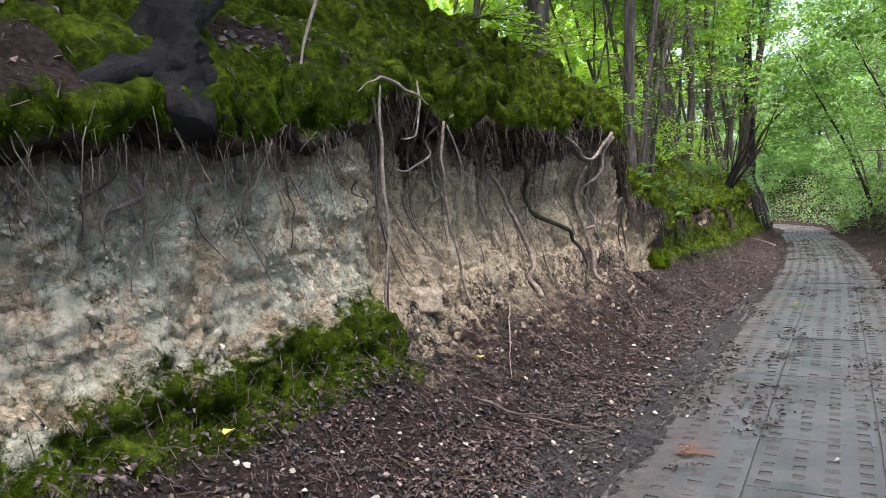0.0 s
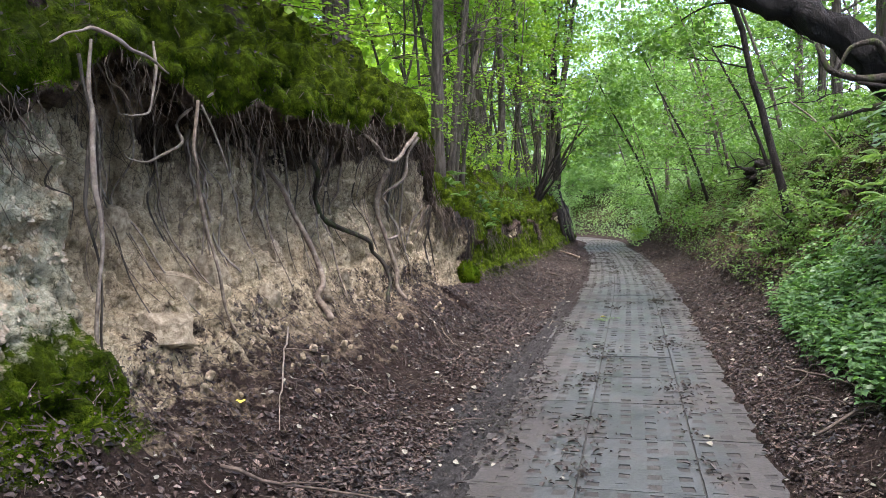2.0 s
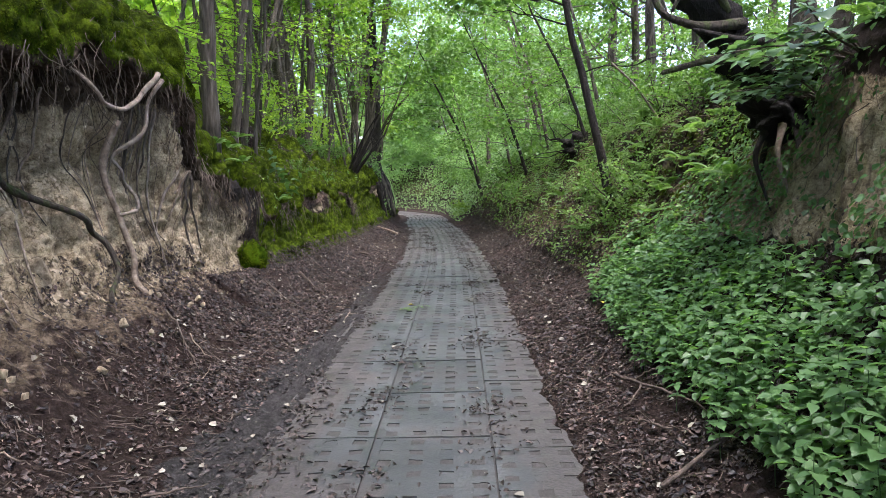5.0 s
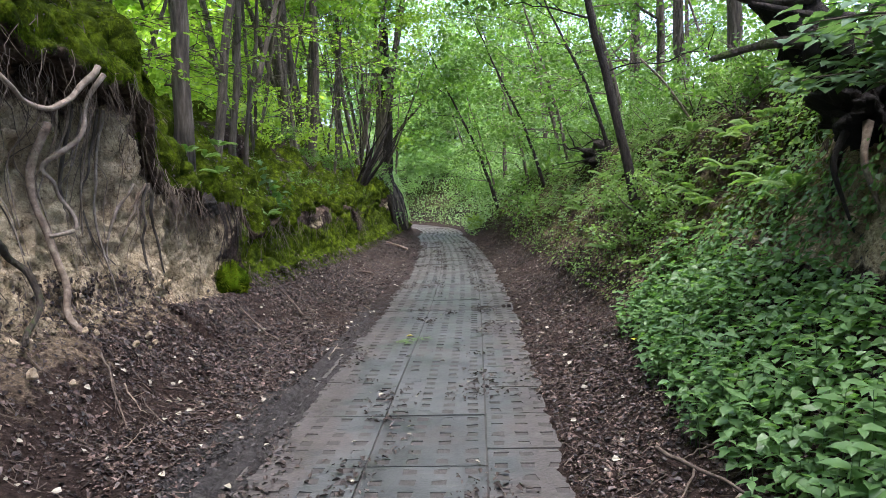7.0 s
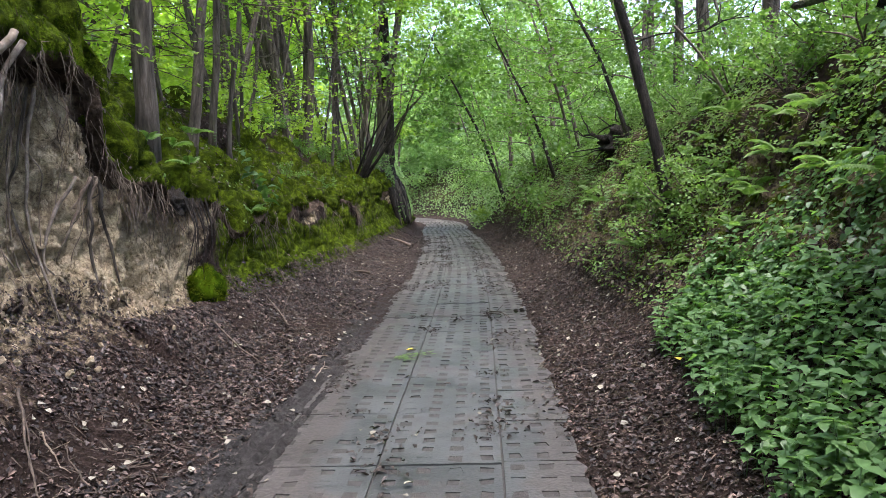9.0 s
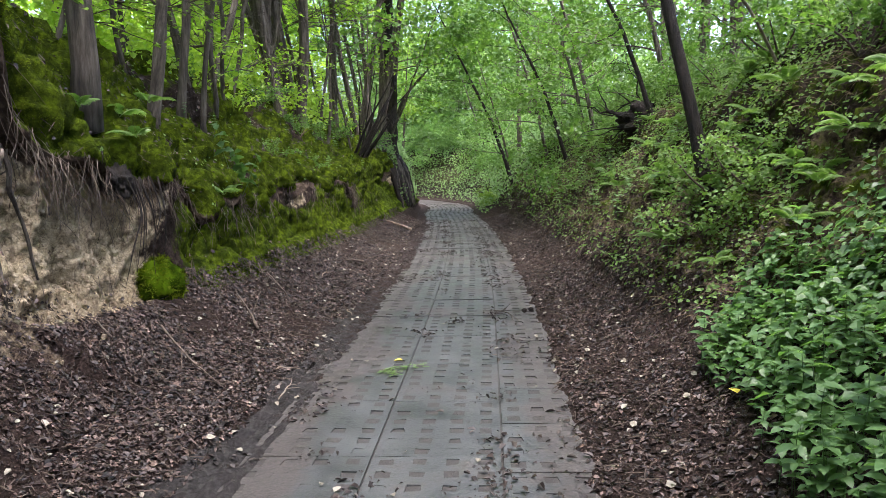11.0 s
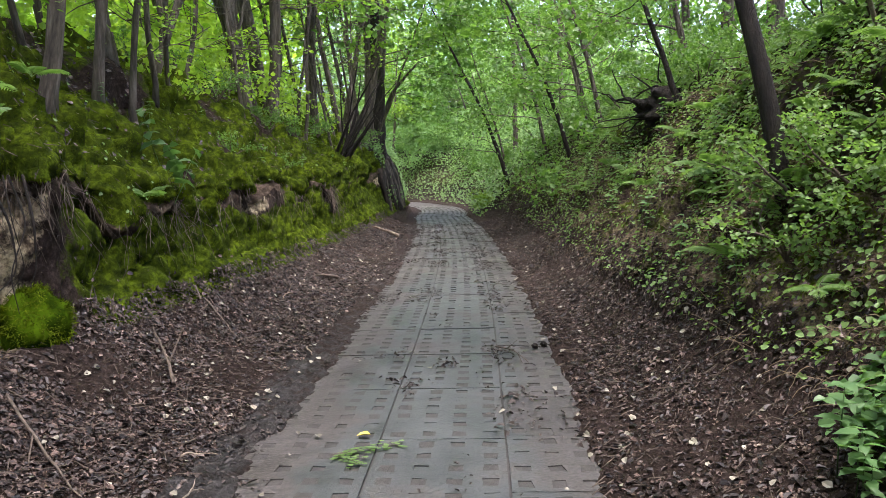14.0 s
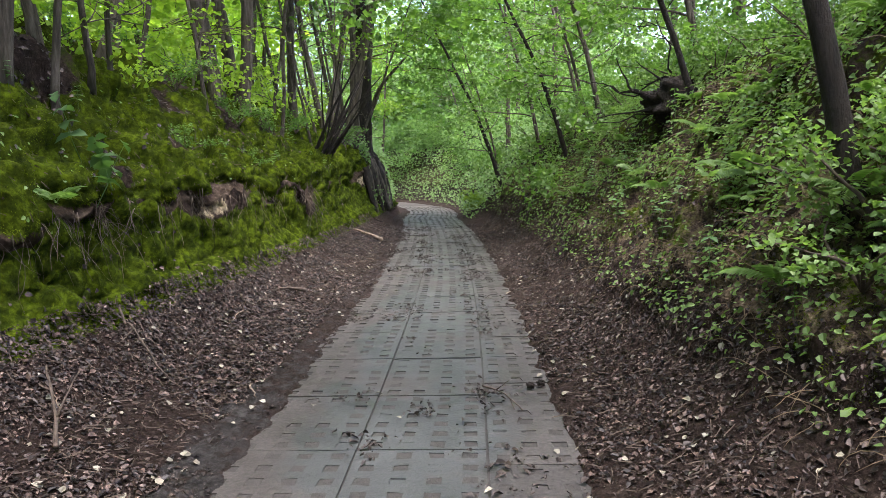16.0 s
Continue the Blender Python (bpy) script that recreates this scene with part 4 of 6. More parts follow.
leaf_mass("bank_thicket", "bright yellow-green bush at the edge of the lane", [((1.25, 2.2), (33, 37), (0.25, 0.8), 16, 160)], LEAVES_LIME, 67, 0.07, "thicket", 0.4)


# ---- shrubs on the overgrown bank ----
def shrub(label, seed, height, spread, leaves, leaf_size, mat, stems=5):
    r = np.random.default_rng(seed)
    root = thing("shrub", label, "shrub", "shrubs on the bank")
    centres, radii = [], []
    for _ in range(stems):
        a = r.uniform(0, 2 * math.pi)
        line = wander((0, 0, -0.1), (0.5 * math.cos(a), 0.5 * math.sin(a), 1.0), height * r.uniform(0.7, 1.1), 9, 0.14, r, 0.05)
        line[:, :2] *= spread / height * 1.5
        part_mesh("stem", tube_mesh("stem", line, np.linspace(0.016, 0.003, 10), TWIG, 5), root)
        for q in range(4, 10):
            centres.append(line[q] + r.normal(0, 0.08, 3)), radii.append(spread * r.uniform(0.15, 0.32))
    part_mesh("crown", crown_mesh("crown", centres, radii, leaves, leaf_size, mat, r, 0.6), root)
    return root


SHRUBS = [shrub("leafy green shrub growing on the overgrown bank", 71, 1.1, 0.9, 700, 0.06, LEAVES),
          shrub("leafy green shrub growing on the overgrown bank", 72, 0.9, 0.8, 600, 0.05, LEAVES),
          shrub("pale green shrub with fine leaves on the bank", 73, 0.9, 0.7, 900, 0.042, FERN)]
r_veg = random.Random(31)
spots = []
for k in range(58):
    y = r_veg.uniform(11.3, 34) if k > 12 else r_veg.uniform(4, 12)
    x = r_veg.uniform(3.2, 4.6) if y > 11.3 else r_veg.uniform(3.0, 4.2)
    spots.append((x + float(corner_turn(y)), y))
for k, (x, y) in enumerate(spots):
    if k < 3:
        stand(SHRUBS[k], x, y, False, r_veg.uniform(0, 360))
    else:
        again(SHRUBS[k % 3], x, y, False, r_veg.uniform(0, 360), r_veg.uniform(0.7, 1.15))
for x, y, s in ((2.3, 12.75, 0.85), (2.45, 12.95, 1.0), (2.65, 12.6, 0.9), (2.75, 12.9, 0.8)):
    again(SHRUBS[2], x, y, False, r_veg.uniform(0, 360), s)
for x, y, s in ((-4.4, 17.5, 0.7), (-3.6, 21, 0.6), (-3.7, 25.3, 0.7), (-3.5, 29.5, 0.8), (-4.6, 12.8, 0.6), (-4.0, 10.8, 0.6), (-3.9, 19.2, 0.6), (-3.6, 23, 0.6), (-3.3, 18, 0.45), (-3.2, 20.2, 0.4)):
    again(SHRUBS[0], x, y, True, r_veg.uniform(0, 360), s)


# ---- ferns ----
def frond_mesh(name, length, r):
    t = np.linspace(0, 1, 14)
    mid = np.stack([0 * t, length * t * (1 - 0.12 * t), length * (0.55 * t - 0.62 * t ** 2)], -1)
    v0, f0 = tube_arrays(mid, np.linspace(0.004, 0.001, 14), 3)
    n = 17
    u = np.repeat(np.linspace(0.16, 0.99, n), 2)
    side = np.tile([1.0, -1.0], n)
    base = np.stack([np.interp(u, t, mid[:, c]) for c in range(3)], -1)
    along = np.stack([side, 0.45 + 0 * u, -0.12 + 0 * u], -1)
    v1, f1 = leaf_arrays(base, along, np.tile((0, 0, 1.0), (len(u), 1)), length * 0.3 * np.sin(np.pi * (0.12 + 0.84 * u)) ** 0.8 * r.uniform(0.85, 1.1, len(u)), width=0.2, fold=0.05, curl=0.2)
    return mesh_of(name, np.vstack([v0, v1]), np.vstack([quads_to_tris(f0), f1 + len(v0)]), FERN, False)


FRONDS = [frond_mesh("frond", 0.48, np.random.default_rng(80 + k)) for k in range(3)]


def fern(label, fronds, seed):
    r = random.Random(seed)
    root = thing("fern", label, "fern", "ferns on the banks")
    for k in range(fronds):
        ob = part_mesh("frond", FRONDS[k % 3], root)
        ob.matrix_basis = pose(0, 0, 0, r.uniform(-6, 34), r.uniform(-12, 12), 360 * k / fronds + r.uniform(-20, 20)) @ Matrix.Scale(r.uniform(0.7, 1.1), 4)
    return root


fern_a, fern_b = fern("green fern with arching fronds on the bank", 7, 1), fern("small green fern rooted in the bank", 5, 2)
stand(fern_a, 2.45, 14.7, False), stand(fern_b, -2.75, 14.2, True, 0, 0.7)
for k in range(80):
    y = r_veg.uniform(9.5, 24)
    x = r_veg.uniform(2.1, 3.6)
    again((fern_a, fern_b)[k % 2], x, y, False, r_veg.uniform(0, 360), r_veg.uniform(0.4, 0.8))
for x, y, s in ((-2.85, 11.5, 0.6), (-3.0, 12.4, 0.7), (-2.7, 12.1, 0.55), (-3.1, 13.2, 0.6), (3.1, 7.6, 0.8), (3.0, 6.7, 0.9), (3.2, 8.9, 0.9), (2.9, 9.6, 0.8)):
    again(fern_b, x, y, x < 0, r_veg.uniform(0, 360), s)


# ---- broad-leaved plants at the foot of the overgrown bank ----
def broad_leaf_mesh(name, length, width, mat, r):
    """One toothed, folded leaf with a drooping tip."""
    t = np.linspace(0, 1, 8)
    w = width * np.sin(np.pi * t ** 0.75) * (1 + 0.12 * np.where(np.arange(8) % 2, 1, -1))
    z = 0.12 * length * t - 0.3 * length * t ** 2
    mid = np.stack([0 * t, length * t, z], -1)
    rt = np.stack([w / 2, length * (t - 0.03), z + 0.12 * w], -1)
    lf = np.stack([-w / 2, length * (t - 0.03), z + 0.12 * w], -1)
    v = np.vstack([mid, rt, lf])
    k = np.arange(7)
    f = np.vstack([np.stack([k, k + 8, k + 9, k + 1], -1), np.stack([k + 16, k, k + 1, k + 17], -1)])
    return mesh_of(name, v, f, mat, True)


NETTLE = [broad_leaf_mesh("leaf", 0.1 + 0.02 * k, 0.062 + 0.008 * k, NETTLE_LEAF, None) for k in range(3)]
DARK_LEAF = [broad_leaf_mesh("leaf", 0.12 + 0.015 * k, 0.1 + 0.01 * k, LEAVES_DARK, None) for k in range(3)]
STEM_LINE = np.array([(0, 0, -0.05), (0.01, 0, 0.1), (0.0, 0.015, 0.22), (0.015, 0.02, 0.36)])
STEM = tube_mesh("stem", STEM_LINE, [0.004, 0.0035, 0.003, 0.002], LEAVES_DARK, 4)


def herb(label, seed, tiers, meshes, height=0.34, category="plant", group="green plants at the bank's foot"):
    r = random.Random(seed)
    root = thing("plant", label, category, group)
    st = part_mesh("stem", STEM, root)
    st.matrix_basis = Matrix.Diagonal((1, 1, height / 0.36, 1))
    for k in range(tiers):
        z = height * (0.35 + 0.65 * k / max(1, tiers - 1))
        for q in range(3 if k < tiers - 1 else 2):
            ob = part_mesh("leaf", meshes[r.randrange(3)], root)
            ob.matrix_basis = pose(0.008, 0.01, z, r.uniform(-18, 14), r.uniform(-14, 14), 120 * q + 60 * k + r.uniform(-25, 25)) @ Matrix.Scale(r.uniform(0.75, 1.1) * (1.1 - 0.4 * k / tiers), 4)
    return root


HERBS = [herb("green broad-leaved plant among the undergrowth", 90 + k, 3 + k % 2, NETTLE, 0.28 + 0.05 * k) for k in range(4)]
count = 0
while count < 270:
    y = r_veg.uniform(2.8, 11.0)
    edge = 1.52 + 0.32 * max(0, (y - 8) / 4) ** 1.2 + (0.25 if y < 4.5 else 0)
    x = edge + abs(r_veg.gauss(0, 0.42))
    if x > 2.4 or (y > 5 and y < 8.5 and x > 2.3 and r_veg.random() < 0.8):
        continue
    h = HERBS[count % 4]
    if count < 4:
        stand(h, x, y, False, r_veg.uniform(0, 360), 1.0)
    else:
        again(h, x, y, False, r_veg.uniform(0, 360), r_veg.uniform(0.45, 0.9))
    count += 1
for k in range(40):
    y = r_veg.uniform(12, 24)
    again(HERBS[k % 4], r_veg.uniform(1.95, 2.9), y, False, r_veg.uniform(0, 360), r_veg.uniform(0.5, 0.9))
for k in range(14):
    y = r_veg.uniform(12.5, 28)
    again(HERBS[k % 4], r_veg.uniform(-3.9, -2.95), y, True, r_veg.uniform(0, 360), r_veg.uniform(0.35, 0.65))
rg = np.random.default_rng(33)


def ground_leaves(name, label, category, places, normals, size, mat, seed, lift=0.02, tilt=0.5, width=0.62, fold=0.18, curl=0.15):
    r = np.random.default_rng(seed)
    n = len(places)
    up = normals + random_dirs(n, r) * tilt
    along = np.cross(up, random_dirs(n, r))
    v, f = leaf_arrays(places + normals * lift * r.random((n, 1)), along, up, size * r.uniform(0.55, 1.3, n), width, fold, curl)
    return thing(name, label, category, kind="stuff", data=mesh_of(name, v, f, mat, False))


pl, nl = scatter(12000, False, 2.7, 4.15, 2.2, 11.3, rg)
keep = (pl[:, 0] > 1.6 + 0.3 * np.clip((pl[:, 1] - 8) / 4, 0, 1)) & ~((pl[:, 1] > 5.2) & (pl[:, 1] < 8.4) & (pl[:, 2] > 0.95))
pl, nl = pl[keep], nl[keep]
pl[:, 2] += rg.uniform(0.02, 0.2, len(pl))
ground_leaves("undergrowth", "dense green undergrowth of small broad leaves", "undergrowth", pl, np.tile((-0.3, 0, 1.0), (len(pl), 1)), 0.06, NETTLE_LEAF, 34, 0.1, 0.5)
pl, nl = scatter(52000, False, 3.1, 8.6, 10.0, 34, rg, 1 / (1 + np.abs(GP[..., 1] - 14) * 0.06) * np.clip(0.45 + 1.1 * fbm(GP * 1.5 + 71, 3), 0.2, 1) * np.where(GS < 4.4, 0.3, 1))
pl[:, 2] += rg.uniform(0.0, 0.26, len(pl)) * rg.random(len(pl))
ground_leaves("undergrowth", "small green herbs and trailing leaves covering the bank", "undergrowth", pl, np.tile((-0.5, 0, 1.0), (len(pl), 1)), 0.042, FERN, 35, 0.08, 0.7)
# far undergrowth in the green that has haze and sunlight painted in
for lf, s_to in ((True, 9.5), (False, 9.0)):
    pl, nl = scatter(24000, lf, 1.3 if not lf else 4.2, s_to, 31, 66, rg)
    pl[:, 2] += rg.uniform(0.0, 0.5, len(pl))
    ground_leaves("undergrowth", "green undergrowth on the banks where the lane bends", "undergrowth", pl, np.tile((0, -0.5, 1.0), (len(pl), 1)), 0.08, LEAVES_FAR_HAZED, 37 + lf, 0.1, 0.7)
pl, nl = scatter(3000, False, 4.0, 6.2, 3.5, 11, rg, np.clip(fbm(GP * 1.4 + 19, 3) + 0.15, 0.02, 1))
ground_leaves("undergrowth", "trailing green leaves on the steep sandy bank", "undergrowth", pl, nl + (-0.2, 0, 0.5), 0.055, NETTLE_LEAF, 39, 0.12, 0.6)
pl, nl = scatter(1700, False, 4.0, 7.5, 1, 11, rg)
ground_leaves("undergrowth", "ivy and small leaves hanging on the steep bank", "undergrowth", pl, nl, 0.06, LEAVES_DARK, 36, 0.15, 0.6)

# ---- moss ----
def shoots(name, label, places, normals, length, mat, seed, droop):
    """Thin moss shoots, one triangle each."""
    r = np.random.default_rng(seed)
    n = len(places)
    d = normals + random_dirs(n, r) * 0.95 + np.array([0, 0, -droop])
    d /= np.linalg.norm(d, axis=1, keepdims=True)
    side = np.cross(d, random_dirs(n, r))
    side /= np.linalg.norm(side, axis=1, keepdims=True) + 1e-9
    ln = (length * r.uniform(0.5, 1.4, n) * (0.8 + 0.6 * np.clip(fbm(places * 5, 2), -1, 1)))[:, None]
    base = places - normals * 0.006
    v = np.stack([base - side * 0.004, base + side * 0.004, base + d * ln], 1).reshape(-1, 3)
    return thing(name, label, "moss", kind="stuff", data=mesh_of(name, v, np.arange(3 * n).reshape(-1, 3), mat, False))


# the moss up to y 4.5 has its shade painted in by colour
pl, nl = scatter(130000, True, 6.8, 11.0, -1.5, 4.5, rg, np.clip(GMOSS - 0.25, 0, 1))
shoots("moss", "shaggy moss hanging over the bank's edge, green darkened for tree shade", pl, nl, 0.02, MOSS_DARK, 41, 1.1)
pl, nl = scatter(170000, True, 6.8, 11.0, 4.5, 11.2, rg, np.clip(GMOSS - 0.25, 0, 1))
shoots("moss", "shaggy green moss hanging over the bank's edge", pl, nl, 0.019, MOSS, 49, 1.0)
pl, nl = scatter(270000, True, 3.4, 12.2, 11.2, 26, rg, np.clip(GMOSS - 0.25, 0, 1))
shoots("moss", "green moss covering the sloping bank", pl, nl, 0.016, MOSS, 42, 0.8)
pl, nl = scatter(70000, False, 3.4, 6.8, 8.5, 24, rg, np.clip(fbm(GP * 1.2 + 47, 3) + 0.25, 0, 1))
shoots("moss", "patchy yellow-green moss on the overgrown bank", pl, nl, 0.024, MOSS, 40, 0.4)
pl, nl = scatter(90000, True, 3.2, 5.3, -1.5, 4.6, rg, np.clip(GMOSS - 0.3, 0, 1))
shoots("moss", "dark green moss at the foot of the sandy face", pl, nl, 0.017, MOSS_DARK, 43, 0.3)
pl, nl = scatter(16000, True, 6.7, 8.2, -1.5, 11.0, rg, np.clip(GMOSS - 0.2, 0, 1))
shoots("moss", "long strands of moss hanging from the bank's edge", pl, nl * 0.4, 0.042, MOSS_DARK, 38, 1.6)
pl, nl = scatter(9000, True, 6.6, 8.0, 11.5, 22, rg, np.clip(GMOSS - 0.2, 0, 1))
shoots("moss", "strands of moss hanging over the sloping bank's ledge", pl, nl * 0.4, 0.034, MOSS, 37, 1.6)
clod_r = np.random.default_rng(44)
u, v = np.meshgrid(np.linspace(0, 2 * math.pi, 28, endpoint=False), np.linspace(0.02, math.pi - 0.02, 16))
ball = np.stack([np.cos(u) * np.sin(v), np.sin(u) * np.sin(v), np.cos(v)], -1)
ball = ball * (1 + 0.3 * fbm(ball * 2.6 + 4, 4)[..., None]) * (0.2, 0.27, 0.24)
bi, bj = np.meshgrid(np.arange(15), np.arange(28), indexing="ij")
ball_f = np.stack([bi * 28 + bj, (bi + 1) * 28 + bj, (bi + 1) * 28 + (bj + 1) % 28, bi * 28 + (bj + 1) % 28], -1).reshape(-1, 4)
boulder_c = np.array((-2.76, 12.45, 0.62))
boulder = thing("mossy_boulder", "rounded clod of earth covered in bright moss", "clod", data=mesh_of("mossy_boulder", ball.reshape(-1, 3) + boulder_c, ball_f, MOSS_DARK))
bp = ball.reshape(-1, 3)[clod_r.integers(0, 448, 16000)] + clod_r.normal(0, 0.014, (16000, 3))
bn = bp / np.linalg.norm(bp, axis=1, keepdims=True)
sh = shoots("moss_cover", "", bp + boulder_c, bn, 0.028, MOSS, 45, 0.3)
for key in ("label", "category", "kind"):
    if key in sh:
        del sh[key]
sh.parent = boulder

# ---- fallen leaves ----
for left, s0, s1, n, lab in ((True, 1.75, 4.3, 100000, "brown leaf litter at the foot of the mossy bank"), (False, 0.9, 4.5, 70000, "brown leaf litter beside the slabs")):
    pl, nl = scatter(n, left, s0, s1, -2.6, 30, rg, 1 / (1.5 + np.abs(GP[..., 1] - 5) * 0.09) * np.clip(1.15 - 1.3 * GSAND, 0.12, 1) * np.clip(1.05 - 1.2 * GMUD, 0.3, 1) * np.clip(0.6 + 0.8 * fbm(GP * 1.3 + 5, 3), 0.12, 1) * np.where(GLEFT & (GS > 2.7) & (GP[..., 1] > 3.6) & (GP[..., 1] < 9), 0.3, 1))
    ground_leaves("leaf_litter", lab, "leaf litter", pl, nl, rg.choice([0.013, 0.02, 0.028, 0.042], len(pl)), DEAD_LEAF, 46 + left, 0.02, 0.5, 0.5, 0.25, rg.uniform(-0.1, 0.6, len(pl)))
    pl, nl = scatter(n // 130, left, s0 - 0.6, 3.6, -2.6, 26, rg)
    ground_leaves("pale_leaves", "scattered pale fallen leaves on the dark litter", "fallen leaves", pl, nl, 0.045, PALE_LEAF, 48 + left, 0.03, 0.5)
pl, nl = scatter(1100, True, 3.6, 9.8, 11.3, 27, rg, np.clip(0.25 + fbm(GP * 1.7 + 29, 3), 0.05, 1))
ground_leaves("leaf_litter", "brown leaves caught in the moss of the sloping bank", "leaf litter", pl, nl, rg.choice([0.025, 0.035, 0.05], len(pl)), DEAD_LEAF, 55, 0.03, 0.7)
pl, nl = scatter(240, True, 6.8, 10.8, 11.3, 27, rg, np.clip(fbm(GP * 1.3 + 59, 3), 0.02, 1))
ground_leaves("undergrowth", "small green seedlings scattered over the mossy bank", "undergrowth", pl, nl + (0.2, 0, 0.6), 0.04, FERN, 56, 0.07, 0.6)
pl, nl = scatter(500, True, 7.2, 11.0, -1.5, 11.3, rg, np.clip(0.1 + fbm(GP * 1.7 + 39, 3), 0.03, 1))
ground_leaves("leaf_litter", "dark leaves and bark scraps caught in the shaggy moss", "leaf litter", pl, nl, rg.choice([0.015, 0.025, 0.035], len(pl)), DEBRIS, 57, 0.03, 0.7)
pl, nl = scatter(11000, True, 8.6, 12.3, -1.5, 26, rg, np.clip(1.1 - GMOSS, 0.15, 1))
ground_leaves("leaf_litter", "brown leaves lying on top of the mossy bank", "leaf litter", pl, nl, 0.05, DEAD_LEAF, 50, 0.03, 0.6)
n = 24000
lane = rg.choice([-1.0, -1.02, -0.42, 0.4, 0.92, 1.05], n) + rg.normal(0, 0.13, n)
pos = np.stack([lane, rg.uniform(-2.5, 30, n), np.full(n, 0.008)], -1)
pos[:, 0] += drift(pos[:, 1])
thick = fbm(pos * np.array([2.2, 1.3, 1]), 2) > 0.16
pos = pos[thick]
ground_leaves("road_debris", "dark leaf scraps and twig bits strewn on the slabs", "debris", pos, np.tile((0, 0, 1.0), (len(pos), 1)), rg.choice([0.018, 0.026, 0.04, 0.055], len(pos)), DEBRIS, 51, 0.01, 0.45, 0.4, 0.2, 0.2)
pl, nl = scatter(5200, True, 0.7, 2.3, -2.5, 30, rg, np.clip(0.3 + fbm(GP * np.array([2.5, 1.2, 1]) + 15, 2), 0.03, 1))
ground_leaves("road_debris", "dark leaf scraps trodden into the muddy road edge", "debris", pl, nl, rg.choice([0.02, 0.03, 0.045], len(pl)), DEBRIS, 53, 0.01, 0.5, 0.5, 0.2, 0.2)
r_cl = np.random.default_rng(59)
mid = np.stack([r_cl.choice([-0.72, -0.38, -0.1, 0.38, 0.42], 90) + r_cl.normal(0, 0.12, 90), r_cl.uniform(-2, 26, 90), np.full(90, 0.012)], -1)
mid[:, 0] += drift(mid[:, 1])
of = r_cl.choice(90, 1000, p=r_cl.dirichlet(np.full(90, 0.9)))
pos = mid[of] + r_cl.normal(0, 1, (1000, 3)) * (0.06, 0.075, 0.0) + (0, 0, 0.008) * r_cl.random((1000, 1))
ground_leaves("leaf_clumps", "clumps of wet dark leaves lying on the slabs", "fallen leaves", pos, np.tile((0, 0, 1.0), (len(pos), 1)), r_cl.choice([0.014, 0.022, 0.036], len(pos)), DEBRIS, 54, 0.012, 0.45, 0.5, 0.35, r_cl.uniform(-0.1, 0.6, len(pos)))
n = 80
pos = np.stack([rg.uniform(-1.0, 1.1, n), rg.uniform(1, 26, n), np.full(n, 0.01)], -1)
pos[:, 0] += drift(pos[:, 1])
ground_leaves("pale_leaves", "few pale fallen leaves lying on the slabs", "fallen leaves", pos, np.tile((0, 0, 1.0), (n, 1)), 0.05, PALE_LEAF, 52, 0.01, 0.35)
for left, s0, s1, n, lab in ((True, 1.9, 4.3, 5000, "small broken twigs mixed into the litter"), (True, 7.0, 11.5, 2600, "thin dead twigs strewn on the mossy bank"), (False, 0.9, 3.4, 2200, "small broken twigs beside the slabs")):
    pl, nl = scatter(n, left, s0, s1, -2.5, 24, rg)
    d = np.cross(nl, random_dirs(n, rg)) + random_dirs(n, rg) * 0.15
    d /= np.linalg.norm(d, axis=1, keepdims=True)
    sd = np.cross(d, nl) * 0.0035
    ln = rg.uniform(0.03, 0.13, (n, 1))
    b0 = pl + nl * rg.uniform(0.012, 0.035, (n, 1))
    v = np.stack([b0 - sd, b0 + sd, b0 + nl * 0.005, b0 + d * ln - sd * 0.5, b0 + d * ln + sd * 0.5, b0 + d * ln + nl * 0.004], 1).reshape(-1, 3)
    k6 = np.arange(n)[:, None, None] * 6
    f = (k6 + np.array([(0, 3, 5, 2), (2, 5, 4, 1), (1, 4, 3, 0)])[None]).reshape(-1, 4)
    thing("twig_litter", lab, "twigs", kind="stuff", data=mesh_of("twig_litter", v, f, TWIG, False))
yellow = mesh_of("fallen_leaf", *leaf_arrays(np.zeros((1, 3)), np.array([(0, 1.0, 0)]), np.array([(0, 0.1, 1.0)]), np.array([0.085])), YELLOW_LEAF, False)
for x, y, left, turn in ((-2.64, 4.97, True, 30), (-0.44, 12.05, None, 100), (-3.1, 1.9, True, 80), (-2.7, 2.1, True, 200), (1.75, 10.2, False, 10)):
    z = 0.012 if left is None else ground_z(x, y, left, 4.3) + 0.02
    ob = thing("fallen_leaf", "yellow fallen leaf lying on the ground", "leaf", "yellow fallen leaves", data=yellow)
    ob.matrix_basis = pose(x, y, z, 8, 5, turn)


# ---- roots on the sandy face ----
def face_x(y, z):
    """The sandy face's x at a place y along the lane and height z."""
    row = np.argmin(np.abs(Y_ROWS - y))
    sel = GLEFT[:, row] & (GS[:, row] > 3.2) & (GS[:, row] < 6.3)
    return np.interp(z, GP[:, row, 2][sel][::-1], GP[:, row, 0][sel][::-1])


